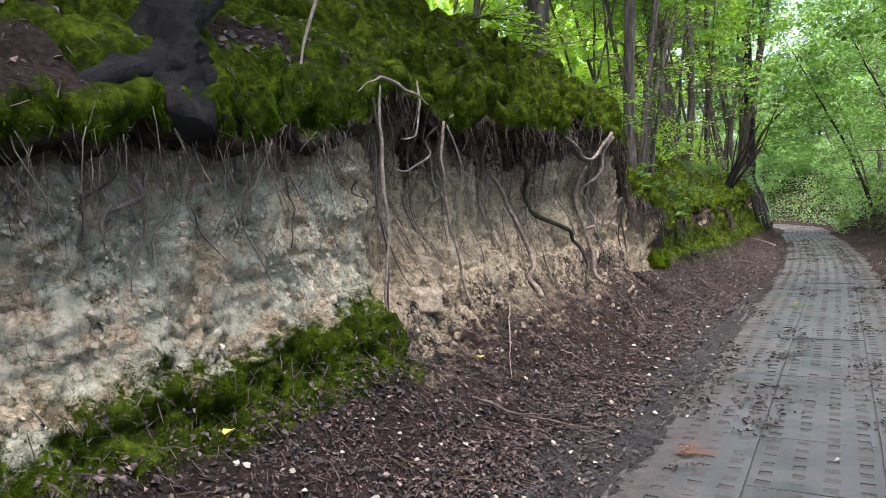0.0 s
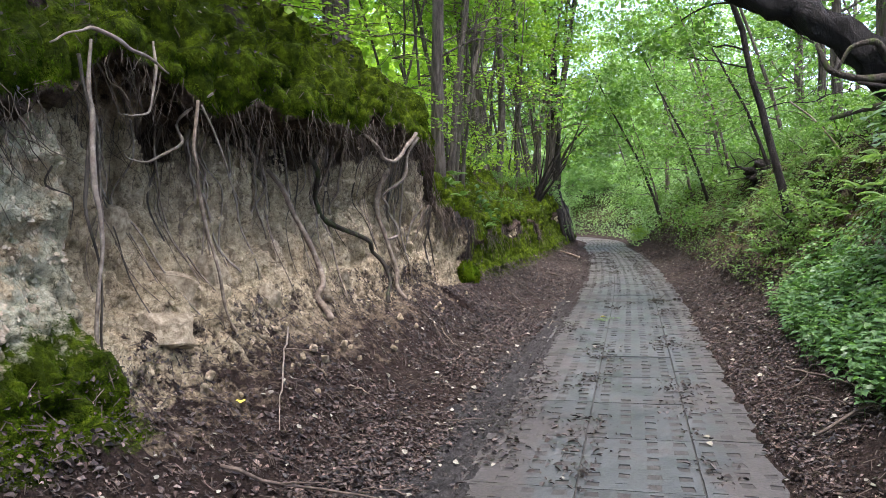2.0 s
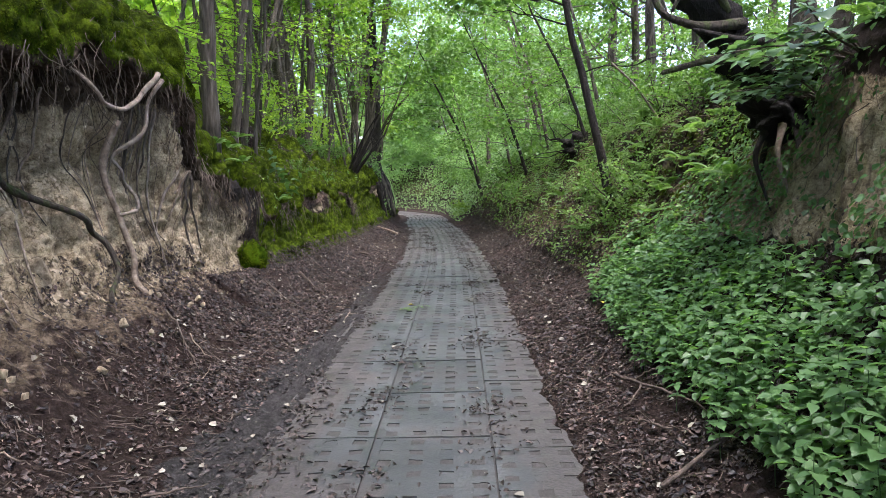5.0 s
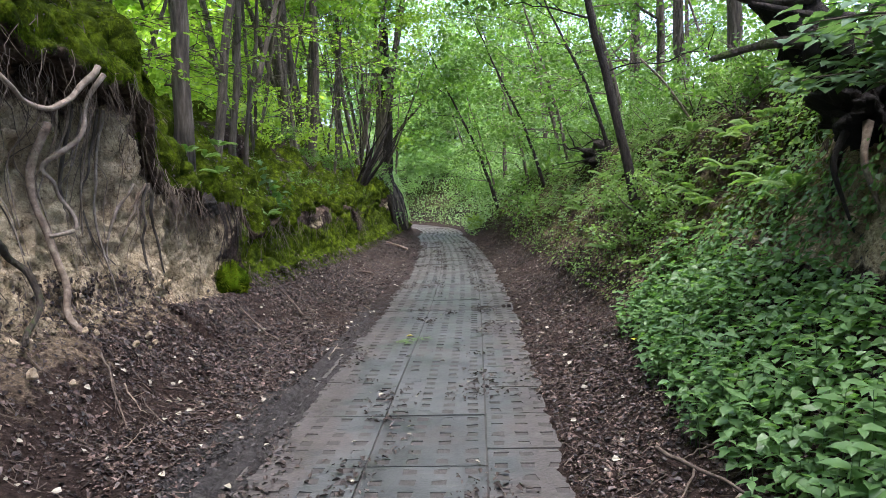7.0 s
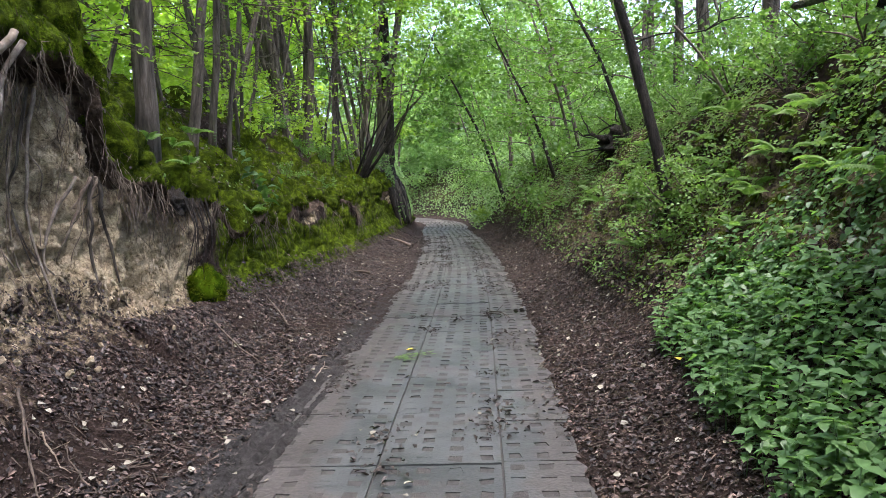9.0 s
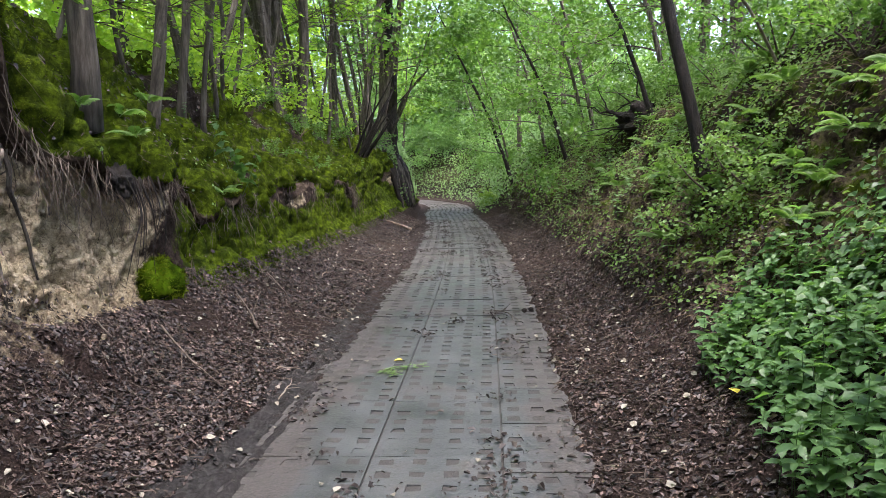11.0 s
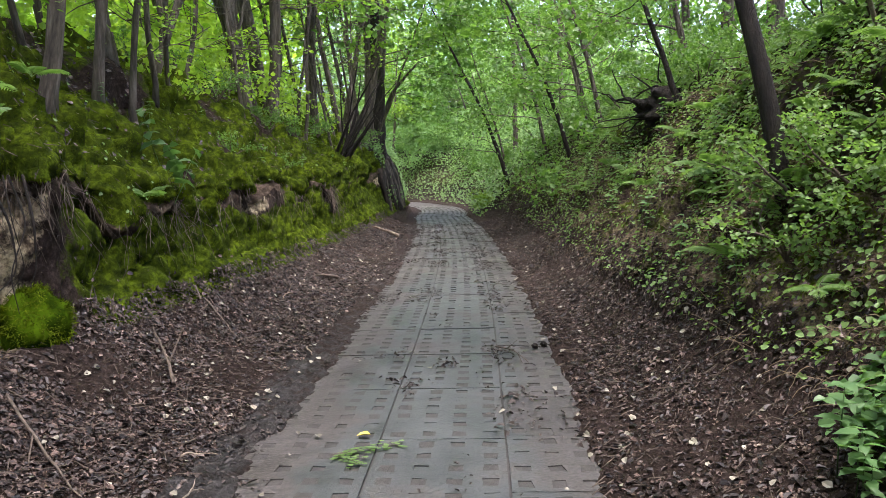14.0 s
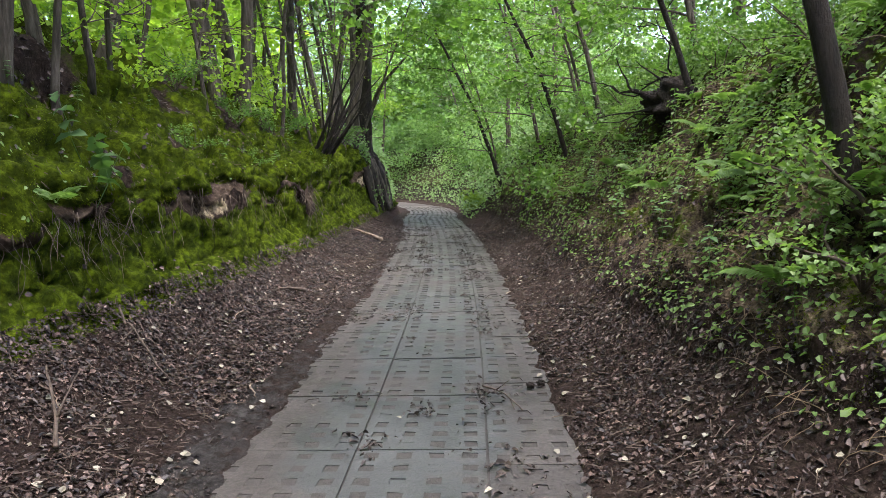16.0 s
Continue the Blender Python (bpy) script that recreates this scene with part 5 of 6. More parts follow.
def root_on_face(label, corners, radii, mat, off=0.03, steps=6, seed=1, jitter=0.02):
    """A root along corners (y, z, distance from the face)."""
    r = np.random.default_rng(seed)
    c = np.array(corners, float)
    t = np.linspace(0, len(c) - 1, (len(c) - 1) * steps + 1)
    y, z, o = (np.interp(t, np.arange(len(c)), c[:, k]) for k in range(3))
    for _ in range(2):
        y[1:-1] = 0.5 * y[1:-1] + 0.25 * (y[:-2] + y[2:])
        z[1:-1] = 0.5 * z[1:-1] + 0.25 * (z[:-2] + z[2:])
    y = y + jitter * smooth_noise(np.stack([t * 0.9, t * 0 + seed, t * 0], -1))
    x = np.array([face_x(a, b) for a, b in zip(y, z)])
    for _ in range(3):
        x[1:-1] = 0.5 * x[1:-1] + 0.25 * (x[:-2] + x[2:])
    x = x + o + 0.7 * jitter * smooth_noise(np.stack([t * 0.8, t * 0 + seed + 30, t * 0], -1))
    rad = 0.72 * np.interp(t, np.linspace(0, len(c) - 1, len(radii)), radii) * (1 + 0.18 * smooth_noise(np.stack([t * 2.1, t * 0 + seed, t * 0], -1)))
    me = tube_mesh("root", np.stack([x, y, z], -1), rad, mat, 7, 0.12)
    return thing("root", label, "root", "roots on the sandy face", data=me)


def hanging_root(label, corners, radii, mat, seed, rough=0.12):
    """A root hanging free along corners in space."""
    c = np.array(corners, float)
    t = np.linspace(0, len(c) - 1, (len(c) - 1) * 8 + 1)
    p = np.stack([np.interp(t, np.arange(len(c)), c[:, k]) for k in range(3)], -1)
    for _ in range(3):
        p[1:-1] = 0.5 * p[1:-1] + 0.25 * (p[:-2] + p[2:])
    p = p + np.stack([0.03 * smooth_noise(np.stack([t * 1.1, t * 0 + seed + 9 * k, t * 0], -1)) + 0.012 * smooth_noise(np.stack([t * 2.7, t * 0 + seed + 9 * k, t * 0], -1)) for k in range(3)], -1)
    rad = 0.85 * np.interp(t, np.linspace(0, len(c) - 1, len(radii)), radii) * (1 + 0.3 * smooth_noise(np.stack([t * 1.7, t * 0 + seed, t * 0], -1)))
    return thing("root", label, "root", "roots on the sandy face", data=tube_mesh("root", p, rad, mat, 7, rough))


hanging_root("long pale root hanging straight down like a post", [(-3.04, 4.2, 2.84), (-3.05, 4.22, 2.4), (-3.03, 4.17, 1.9), (-3.05, 4.16, 1.5), (-3.02, 4.1, 0.95)], [0.013, 0.018, 0.016, 0.013, 0.011], ROOT_PALE, 2)
hanging_root("dark root twisted beside the long pale root", [(-3.1, 4.12, 2.7), (-3.05, 4.2, 2.3), (-3.08, 4.1, 1.8), (-3.03, 4.18, 1.4), (-3.05, 4.2, 0.9)], [0.01, 0.014, 0.011, 0.01], BARK, 3)
hanging_root("pale forked root reaching out under the moss", [(-3.05, 3.95, 2.76), (-3.02, 4.2, 2.84), (-2.98, 4.5, 2.8), (-2.95, 4.8, 2.68)], [0.008, 0.014, 0.007], ROOT_PALE, 4)
hanging_root("thin root hanging from the forked root", [(-3.0, 4.75, 2.9), (-3.02, 4.72, 2.6), (-3.0, 4.6, 2.4), (-3.02, 4.4, 2.38)], [0.011, 0.009, 0.005], ROOT_PALE, 5)
hanging_root("grey root hanging before the dark hollow", [(-3.12, 5.35, 2.6), (-3.1, 5.3, 2.2), (-3.12, 5.42, 1.7), (-3.08, 5.5, 1.1), (-3.0, 5.55, 0.85)], [0.016, 0.016, 0.014, 0.01], ROOT, 6)
hanging_root("thin pale root slanting before the dark hollow", [(-3.05, 5.35, 2.55), (-3.05, 5.55, 2.2), (-3.08, 5.85, 1.85)], [0.01, 0.009, 0.006], ROOT_PALE, 7)
root_on_face("pale curved root hanging in a loop", [(5.6, 2.7, 0.35), (5.5, 2.35, 0.4), (5.2, 2.15, 0.4), (4.9, 2.2, 0.35)], [0.018, 0.014, 0.007], ROOT_PALE, seed=5)
root_on_face("thick crooked root running down the face", [(7.55, 2.35, 0.2), (7.9, 1.95, 0.12), (8.0, 1.75, 0.1), (8.5, 1.45, 0.1), (8.8, 1.2, 0.1), (8.75, 0.95, 0.12), (8.35, 0.72, 0.1)], [0.04, 0.045, 0.038, 0.036, 0.03], BARK_MOSSY, seed=6)
root_on_face("pale thick root bent like a hook under the moss", [(9.35, 2.75, 0.3), (9.2, 2.5, 0.36), (8.9, 2.35, 0.4), (8.55, 2.5, 0.34), (8.45, 2.7, 0.24)], [0.035, 0.04, 0.03, 0.016], ROOT_PALE, seed=7)
root_on_face("pale root with a sharp elbow", [(9.4, 2.7, 0.3), (9.35, 2.2, 0.3), (9.2, 1.95, 0.25), (9.4, 1.75, 0.22), (9.45, 1.45, 0.2), (9.15, 1.42, 0.12)], [0.03, 0.028, 0.026, 0.024], ROOT_PALE, seed=8)
root_on_face("thick root hugging the sandy face", [(9.2, 2.3, 0.16), (9.12, 1.6, 0.12), (9.2, 1.0, 0.1), (9.1, 0.65, 0.02)], [0.05, 0.045, 0.05], ROOT, seed=9)
root_on_face("broad root spreading at the foot of the face", [(7.0, 2.2, 0.12), (7.15, 1.7, 0.1), (7.25, 1.2, 0.1), (7.05, 0.95, 0.1), (6.9, 0.75, 0.05)], [0.035, 0.045, 0.04, 0.045], ROOT, seed=10)
r_root = random.Random(77)
for k in range(84):
    y = r_root.uniform(4.7, 10.8) if k < 70 else r_root.uniform(0.4, 4.3)
    top = 2.5 if y < 10.3 else 1.85
    top = top if y > 4.3 else 2.05
    end = r_root.uniform(0.72, 1.6) if k < 70 else r_root.uniform(1.2, 1.8)
    y2 = y + r_root.uniform(-0.25, 0.25)
    ym = (y + y2) / 2 + r_root.uniform(-0.12, 0.12)
    rad = r_root.choice([0.006, 0.008, 0.01, 0.012, 0.016, 0.022])
    root_on_face("thin brown root trailing down the sandy face", [(y, top, 0.14), (y + r_root.uniform(-0.08, 0.08), top * 0.7 + end * 0.3, 0.06), (ym, (top + end) / 2, 0.04), (y2, end, 0.02)], [rad, rad * 0.9, rad * 0.5], (ROOT, ROOT, BARK, ROOT_PALE)[k % 4], seed=100 + k, jitter=0.035)
# fine rootlets under the moss edge
vs, fs, off = [], [], 0
r_fine = np.random.default_rng(78)
lip = np.vstack([scatter(380, True, 6.0, 7.3, -1.5, 4.0, r_fine)[0], scatter(800, True, 5.8, 7.3, 4.2, 10.6, r_fine)[0], scatter(220, True, 5.9, 7.3, 10.6, 12.6, r_fine)[0], scatter(520, True, 5.9, 7.4, 12, 24, r_fine, np.clip(1.0 - slump(GP[..., 1]), 0.02, 1))[0], scatter(260, False, 4.6, 6.0, 4, 12, r_fine)[0]])
for p in lip:
    line = wander(p + (0.03 if p[0] < 0 else -0.03, 0, 0), (0.12 if p[0] < 0 else -0.12, r_fine.normal(0, 0.4), -0.6), r_fine.uniform(0.12, 0.6), 7, 0.22, r_fine, 0.12)
    w = r_fine.uniform(0.0018, 0.005)
    v, f = tube_arrays(line, np.linspace(w, w * 0.4, 8), 3)
    vs.append(v), fs.append(quads_to_tris(f) + off)
    off += len(v)
thing("rootlets", "tangle of fine brown rootlets under the moss edge", "roots", kind="stuff", data=mesh_of("rootlets", np.vstack(vs), np.vstack(fs), ROOTLET))


# ---- dry stalks hanging on the overgrown bank ----
pl, nl = scatter(1900, False, 3.2, 6.2, 8.5, 24, r_fine, np.clip(0.35 + fbm(GP * 1.3 + 91, 3), 0.04, 1))
vs, fs, off = [], [], 0
for p in pl:
    line = wander(p, (-0.5 + r_fine.normal(0, 0.3), r_fine.normal(0, 0.5), 0.45), r_fine.uniform(0.1, 0.34), 6, 0.16, r_fine, 0.22)
    v, f = tube_arrays(line, np.linspace(0.0035, 0.0012, 7), 3)
    vs.append(v), fs.append(quads_to_tris(f) + off)
    off += len(v)
thing("dry_stalks", "dry brown stalks drooping over the overgrown bank", "stalks", kind="stuff", data=mesh_of("dry_stalks", np.vstack(vs), np.vstack(fs), BROWN_STEM))


def flakes(name, label, places, normals, size, mat, seed):
    """Thin broken plates with sharp edges, leaning on the face."""
    r = np.random.default_rng(seed)
    n = len(places)
    nor = normals + random_dirs(n, r) * 0.4
    nor /= np.linalg.norm(nor, axis=1, keepdims=True)
    u = np.cross(nor, random_dirs(n, r))
    u /= np.linalg.norm(u, axis=1, keepdims=True) + 1e-9
    w = np.cross(nor, u)
    a = np.arange(5) / 5 * 2 * math.pi + r.uniform(-0.4, 0.4, (n, 5))
    rad = (size * r.uniform(0.5, 1.0, (n, 5)))[..., None]
    ring = places[:, None] + rad * (np.cos(a)[..., None] * u[:, None] + 1.35 * np.sin(a)[..., None] * w[:, None])
    thick = (size * r.uniform(0.15, 0.4, (n, 1)))[..., None] * nor[:, None]
    v = np.concatenate([ring - thick, ring * 0.96 + places[:, None] * 0.04 + thick], 1).reshape(-1, 3)
    k = np.arange(n)[:, None, None] * 10
    tri = [(5, 6, 7), (5, 7, 8), (5, 8, 9)]
    for q in range(5):
        q2 = (q + 1) % 5
        tri += [(q, q2, q2 + 5), (q, q2 + 5, q + 5)]
    return thing(name, label, "flakes", kind="stuff", data=mesh_of(name, v, (k + np.array(tri)[None]).reshape(-1, 3), mat, False))


r_fl = np.random.default_rng(79)
pl, nl = scatter(2600, True, 4.15, 6.0, -1.5, 4.5, r_fl, np.clip(0.15 + fbm(GP * 2.2 + 7, 3), 0.02, 1) * np.clip(1.1 - 2 * GMOSS, 0, 1))
flakes("sand_flakes", "loose flakes of pale greenish sand on the face", pl, nl, r_fl.choice([0.006, 0.009, 0.014, 0.022], (len(pl), 1)), FLAKE, 1)
pl, nl = scatter(3600, True, 3.9, 5.9, 4.4, 12, r_fl, np.clip(0.1 + fbm(GP * 2.2 + 17, 3), 0.02, 1))
flakes("sand_flakes", "loose flakes and crumbs of ochre sand on the face", pl, nl, r_fl.choice([0.007, 0.012, 0.018, 0.03], (len(pl), 1)), SAND_CLOD, 2)


# ---- old leaning tree with its root mass on the overgrown bank ----
def spline(corners, steps=6):
    c = np.array(corners, float)
    t = np.linspace(0, len(c) - 1, (len(c) - 1) * steps + 1)
    p = np.stack([np.interp(t, np.arange(len(c)), c[:, k]) for k in range(3)], -1)
    for _ in range(3):
        p[1:-1] = 0.5 * p[1:-1] + 0.25 * (p[:-2] + p[2:])
    return p


def limb(parent, name, corners, r0, r1, mat, sides=9, rough=0.2, label=""):
    p = spline(corners)
    return part_mesh(name, tube_mesh(name, p, np.linspace(r0, r1, len(p)), mat, sides, rough), parent, label)


def clod_mesh(name, size, mat, seed, rough=0.35):
    u, v = np.meshgrid(np.linspace(0, 2 * math.pi, 56, endpoint=False), np.linspace(0.02, math.pi - 0.02, 34))
    b = np.stack([np.cos(u) * np.sin(v), np.sin(u) * np.sin(v), np.cos(v)], -1)
    b = b * (1 + rough * fbm(b * 2.6 + seed, 5)[..., None]) * np.array(size)
    i, j = np.meshgrid(np.arange(33), np.arange(56), indexing="ij")
    f = np.stack([i * 56 + j, (i + 1) * 56 + j, (i + 1) * 56 + (j + 1) % 56, i * 56 + (j + 1) % 56], -1).reshape(-1, 4)
    return mesh_of(name, b.reshape(-1, 3), f, mat)


old_tree = thing("tree", "gnarled old mossy tree leaning out from its dark root mass", "tree", "trees along the lane")
old_tree.matrix_basis = pose(3.0, 8.75, 2.15)
# black lump of roots, its colour standing for the dark hollow under the leaves
mass = part_mesh("root_mass", clod_mesh("root_mass", (0.25, 0.27, 0.2), STUMP_BARK, 3, 0.6), old_tree, "earthy root mass, black to stand for the shaded hollow")
mass.matrix_basis = pose(0.02, 0, 0.0)
limb(old_tree, "trunk", [(0.1, 0.1, -0.1), (-0.15, 0.15, 0.35), (-0.5, 0.2, 0.95), (-1.1, 0.3, 1.5), (-2.1, 0.6, 2.1), (-3.2, 1.0, 2.6)], 0.19, 0.13, STUMP_BARK, 22, 0.6)
limb(old_tree, "limb", [(0.1, 0.1, 0.2), (0.25, 0.15, 0.9), (0.15, 0.2, 1.8), (0.3, 0.3, 3.2)], 0.12, 0.07, BARK, 9)
limb(old_tree, "limb", [(0.3, 0.2, 0.1), (0.65, 0.3, 0.8), (0.75, 0.4, 1.6), (1.1, 0.5, 3.0)], 0.1, 0.06, BARK_MOSSY, 9)
limb(old_tree, "branch", [(-0.3, 0.1, 0.8), (-0.7, 0.0, 0.75), (-1.05, -0.05, 0.85), (-1.15, 0, 1.15)], 0.06, 0.02, BARK_MOSSY, 7)
limb(old_tree, "branch", [(-0.45, 0.1, 0.9), (-0.6, 0.0, 1.15), (-0.85, 0, 1.1), (-0.95, 0, 0.9)], 0.045, 0.018, BARK_MOSSY, 7)
limb(old_tree, "branch", [(-0.1, 0.1, 0.45), (-0.6, 0.05, 0.5), (-1.0, 0.1, 0.4)], 0.05, 0.022, BARK_MOSSY, 7)
limb(old_tree, "branch", [(-0.1, 0.0, 0.62), (-0.4, -0.1, 0.62), (-0.8, -0.1, 0.72)], 0.045, 0.015, BARK_DARK, 7)
limb(old_tree, "branch", [(-0.5, 0.2, 1.0), (-0.5, 0.1, 1.5), (-0.35, 0.0, 1.9)], 0.035, 0.012, BARK_MOSSY, 6)
for k in range(9):
    a = -2.6 + 0.5 * k
    limb(old_tree, "root", [(0.2 * math.cos(a), 0.25 * math.sin(a), -0.1), (0.35 * math.cos(a) - 0.05, 0.45 * math.sin(a), -0.35), (0.3 * math.cos(a) + 0.03, 0.6 * math.sin(a), -0.8)], 0.035, 0.008, (BARK_DARK, ROOT)[k % 2], 6)

# broad-leaved hazel boughs in front of it
r_hz = np.random.default_rng(55)
hazel = thing("shrub", "hazel boughs with large pale green leaves over the bank", "shrub", "shrubs on the bank")
hazel.matrix_basis = pose(3.15, 7.7, 2.3)
base, along = [], []
for k in range(9):
    a = r_hz.uniform(2.4, 4.4) if k < 6 else r_hz.uniform(0, 6.28)
    line = wander((0.1, 0, -0.25), (math.cos(a), 0.9 * math.sin(a), 0.55), r_hz.uniform(0.8, 1.25), 9, 0.1, r_hz, 0.05)
    part_mesh("stem", tube_mesh("stem", line, np.linspace(0.012, 0.003, 10), TWIG, 5), hazel)
    for q in range(3, 10):
        for side in (-1, 1, 0.3):
            d = line[q] - line[q - 1]
            base.append(line[q] + r_hz.normal(0, 0.035, 3))
            along.append(d / np.linalg.norm(d) + side * np.array([-d[1], d[0], 0]) / np.linalg.norm(d) + (0, 0, -0.1))
HAZEL_LEAF = [broad_leaf_mesh("leaf", 0.12 + 0.015 * k, 0.11 + 0.01 * k, LEAVES_PALE, None) for k in range(3)]
for k, (b, d) in enumerate(zip(base, along)):
    ob = part_mesh("leaf", HAZEL_LEAF[k % 3], hazel)
    turn = math.degrees(math.atan2(-d[0], d[1]))
    ob.matrix_basis = pose(*b, r_hz.uniform(-20, 8), r_hz.uniform(-15, 15), turn) @ Matrix.Scale(r_hz.uniform(0.7, 1.15), 4)
stand(hazel, 3.05, 7.75, False, 0, 1.0)
for x, y, turn, s in ((3.35, 6.9, 30, 0.9), (3.3, 8.6, -40, 0.8), (2.95, 8.15, 10, 0.8)):
    again(hazel, x, y, False, turn, s)

# root plate of a fallen tree, with broken branches
plate = thing("fallen_tree", "dark root plate of a fallen tree with bare broken branches", "fallen tree")
plate.matrix_basis = pose(3.0, 18.6, 2.4)
part_mesh("root_plate", clod_mesh("root_plate", (0.4, 0.28, 0.26), BARK_DARK, 9, 0.42), plate)
rp = np.random.default_rng(56)
for k in range(34):
    a = rp.uniform(-0.3, math.pi + 0.3)
    line = wander((0.25 * rp.normal(), 0.1, 0.08 * rp.normal()), (math.cos(a), rp.normal(0, 0.3), 0.7 * math.sin(a)), rp.uniform(0.4, 1.3), 8, 0.34, rp, 0.05)
    part_mesh("branch", tube_mesh("branch", line, np.linspace(rp.uniform(0.012, 0.03), 0.005, 9), BARK_DARK, 5, 0.1), plate)

# old stump with moss at the edge of the cut, and leaning poles
stump = thing("tree_stump", "dark rotten tree base with mossy bark and spreading roots", "stump")
stump.matrix_basis = pose(-3.28, 2.25, 2.4)
limb(stump, "trunk", [(0.12, -0.05, -0.12), (0.02, 0.05, 0.2), (-0.1, 0.2, 0.6), (-0.2, 0.45, 1.3), (-0.3, 0.7, 3.0)], 0.2, 0.13, STUMP_BARK, 26, 0.55)
limb(stump, "root", [(0.1, 0.1, 0.3), (0.12, -0.25, 0.22), (0.12, -0.6, 0.05), (0.1, -0.9, -0.1)], 0.1, 0.03, STUMP_BARK, 18, 0.6)
limb(stump, "root", [(0.05, 0.1, 0.3), (0.2, 0.3, 0.15), (0.3, 0.4, -0.12)], 0.09, 0.04, STUMP_BARK, 16, 0.6)
limb(stump, "root", [(-0.05, 0.3, 0.55), (0.0, 0.5, 0.75), (0.02, 0.62, 1.05)], 0.05, 0.03, STUMP_BARK, 8, 0.3, "dark side stem")
pole = thing("dead_pole", "pale thin dead pole leaning in the thicket", "dead wood")
limb(pole, "pole", [(2.3, 12.3, 3.2), (2.75, 12.9, 3.0), (3.3, 13.6, 2.55), (3.6, 14.0, 2.2)], 0.014, 0.02, ROOT_PALE, 6, 0.1)

lean_pole = thing("dead_pole", "pale dead pole stuck in the shaggy moss", "dead wood")
limb(lean_pole, "pole", [(-3.28, 3.52, 2.84), (-3.32, 3.62, 3.05), (-3.36, 3.78, 3.3), (-3.38, 3.98, 3.65)], 0.011, 0.016, ROOT_PALE, 7, 0.12)
splinter = thing("splinter", "pale broken splinter of wood standing in the litter", "dead wood")
limb(splinter, "wood", [(-2.85, 2.4, 0.32), (-2.86, 2.385, 0.45), (-2.88, 2.355, 0.54), (-2.91, 2.34, 0.63)], 0.035, 0.008, ROOT_PALE, 7, 0.4)

# exposed tree roots at the bank's far corner
corner = thing("tree", "old tree with long bare roots gripping the bank's corner", "tree", "trees along the lane")
corner.matrix_basis = pose(-3.45, 33.3, 2.3)
rc = np.random.default_rng(57)
limb(corner, "trunk", [(0, 0, -0.6), (0.05, 0, 0.6), (0.15, 0.1, 2.5), (0.1, 0.2, 6.5)], 0.36, 0.2, BARK_DARK, 12, 0.2)
limb(corner, "limb", [(0.0, -0.5, 0.2), (-0.1, -0.9, 1.6), (0.1, -1.2, 5)], 0.16, 0.08, BARK, 9)
limb(corner, "limb", [(0.0, 0.4, 0.6), (0.6, 0.3, 2.2), (1.6, 0.2, 3.2)], 0.1, 0.03, BARK, 7)
for k in range(13):
    y = -2.3 + 0.38 * k
    limb(corner, "root", [(-0.05, y * 0.5, 0.1), (0.3, y * 0.85, -0.35), (0.5, y, -0.95), (0.62 + rc.uniform(0, 0.15), y + rc.uniform(-0.2, 0.2), -1.95)], rc.uniform(0.1, 0.22), rc.uniform(0.05, 0.1), (BARK_DARK, BARK_DARK, BARK)[k % 3], 10, 0.4)

# leaning bundle of thin stems on the mossy bank
bundle = thing("shrub", "bundle of bare stems leaning out from the mossy bank", "shrub", "shrubs on the bank")
bundle.matrix_basis = pose(-3.45, 26.9, ground_z(-3.45, 26.9, True))
for k in range(11):
    line = wander((0.05 * rc.normal(), 0.3 * rc.normal(), -0.3), (0.45 + 0.25 * rc.normal(), 0.25 * rc.normal(), 1.0), rc.uniform(1.6, 2.8), 8, 0.06, rc)
    part_mesh("stem", tube_mesh("stem", line, np.linspace(rc.uniform(0.025, 0.07), 0.012, 9), BARK_DARK, 6, 0.12), bundle)

# lime-green low boughs
def bough(label, x, y, z, turn, length, seed, size=0.075, leaf=LEAVES_LIME):
    r = np.random.default_rng(seed)
    root = thing("bough", label, "branch", "low leafy boughs")
    root.matrix_basis = pose(x, y, z, 0, 0, turn)
    base, along = [], []
    for k in range(5):
        line = wander((0, 0, 0), (r.normal(0, 0.45), 1, r.uniform(-0.05, 0.3)), length * r.uniform(0.6, 1.1), 10, 0.09, r, 0.03)
        part_mesh("twig", tube_mesh("twig", line, np.linspace(0.009, 0.002, 11), TWIG, 4), root)
        for q in range(2, 11):
            for s in (-1, 1):
                base.append(line[q] + r.normal(0, 0.03, 3)), along.append((s * 0.9 + r.normal(0, 0.3), 0.6, -0.15))
    v, f = leaf_arrays(np.array(base), np.array(along), np.tile((0, 0, 1.0), (len(base), 1)) + r.normal(0, 0.25, (len(base), 3)), size * r.uniform(0.7, 1.2, len(base)), 0.68)
    part_mesh("leaves", mesh_of("leaves", v, f, leaf, False), root)
    return root


for k, (x, y, z, turn, ln) in enumerate([(-3.7, 8.4, 3.95, -70, 1.1), (-3.6, 7.7, 4.0, -100, 0.9), (-3.8, 9.0, 4.0, -60, 1.2), (-3.6, 7.0, 4.0, -80, 0.9), (-3.4, 10.9, 3.5, -60, 0.8), (-3.6, 11.4, 3.2, -80, 0.9), (-3.9, 13.2, 3.6, -70, 1.0), (-3.7, 13.0, 3.2, -110, 0.9), (-3.8, 12.6, 3.9, -80, 1.1), (-4.0, 14.4, 3.7, -60, 1.2), (-3.9, 15.6, 3.9, -100, 1.2), (-4.1, 16.8, 3.6, -75, 1.2), (-3.8, 18.4, 3.5, -95, 1.1), (-4.0, 20.2, 3.8, -70, 1.3), (-3.9, 12.3, 4.4, -50, 1.3), (-4.2, 15.0, 4.6, -85, 1.4)]):
    bough("low bough with bright lime-green leaves on the bank's edge", x, y, z, turn, ln, 300 + k)
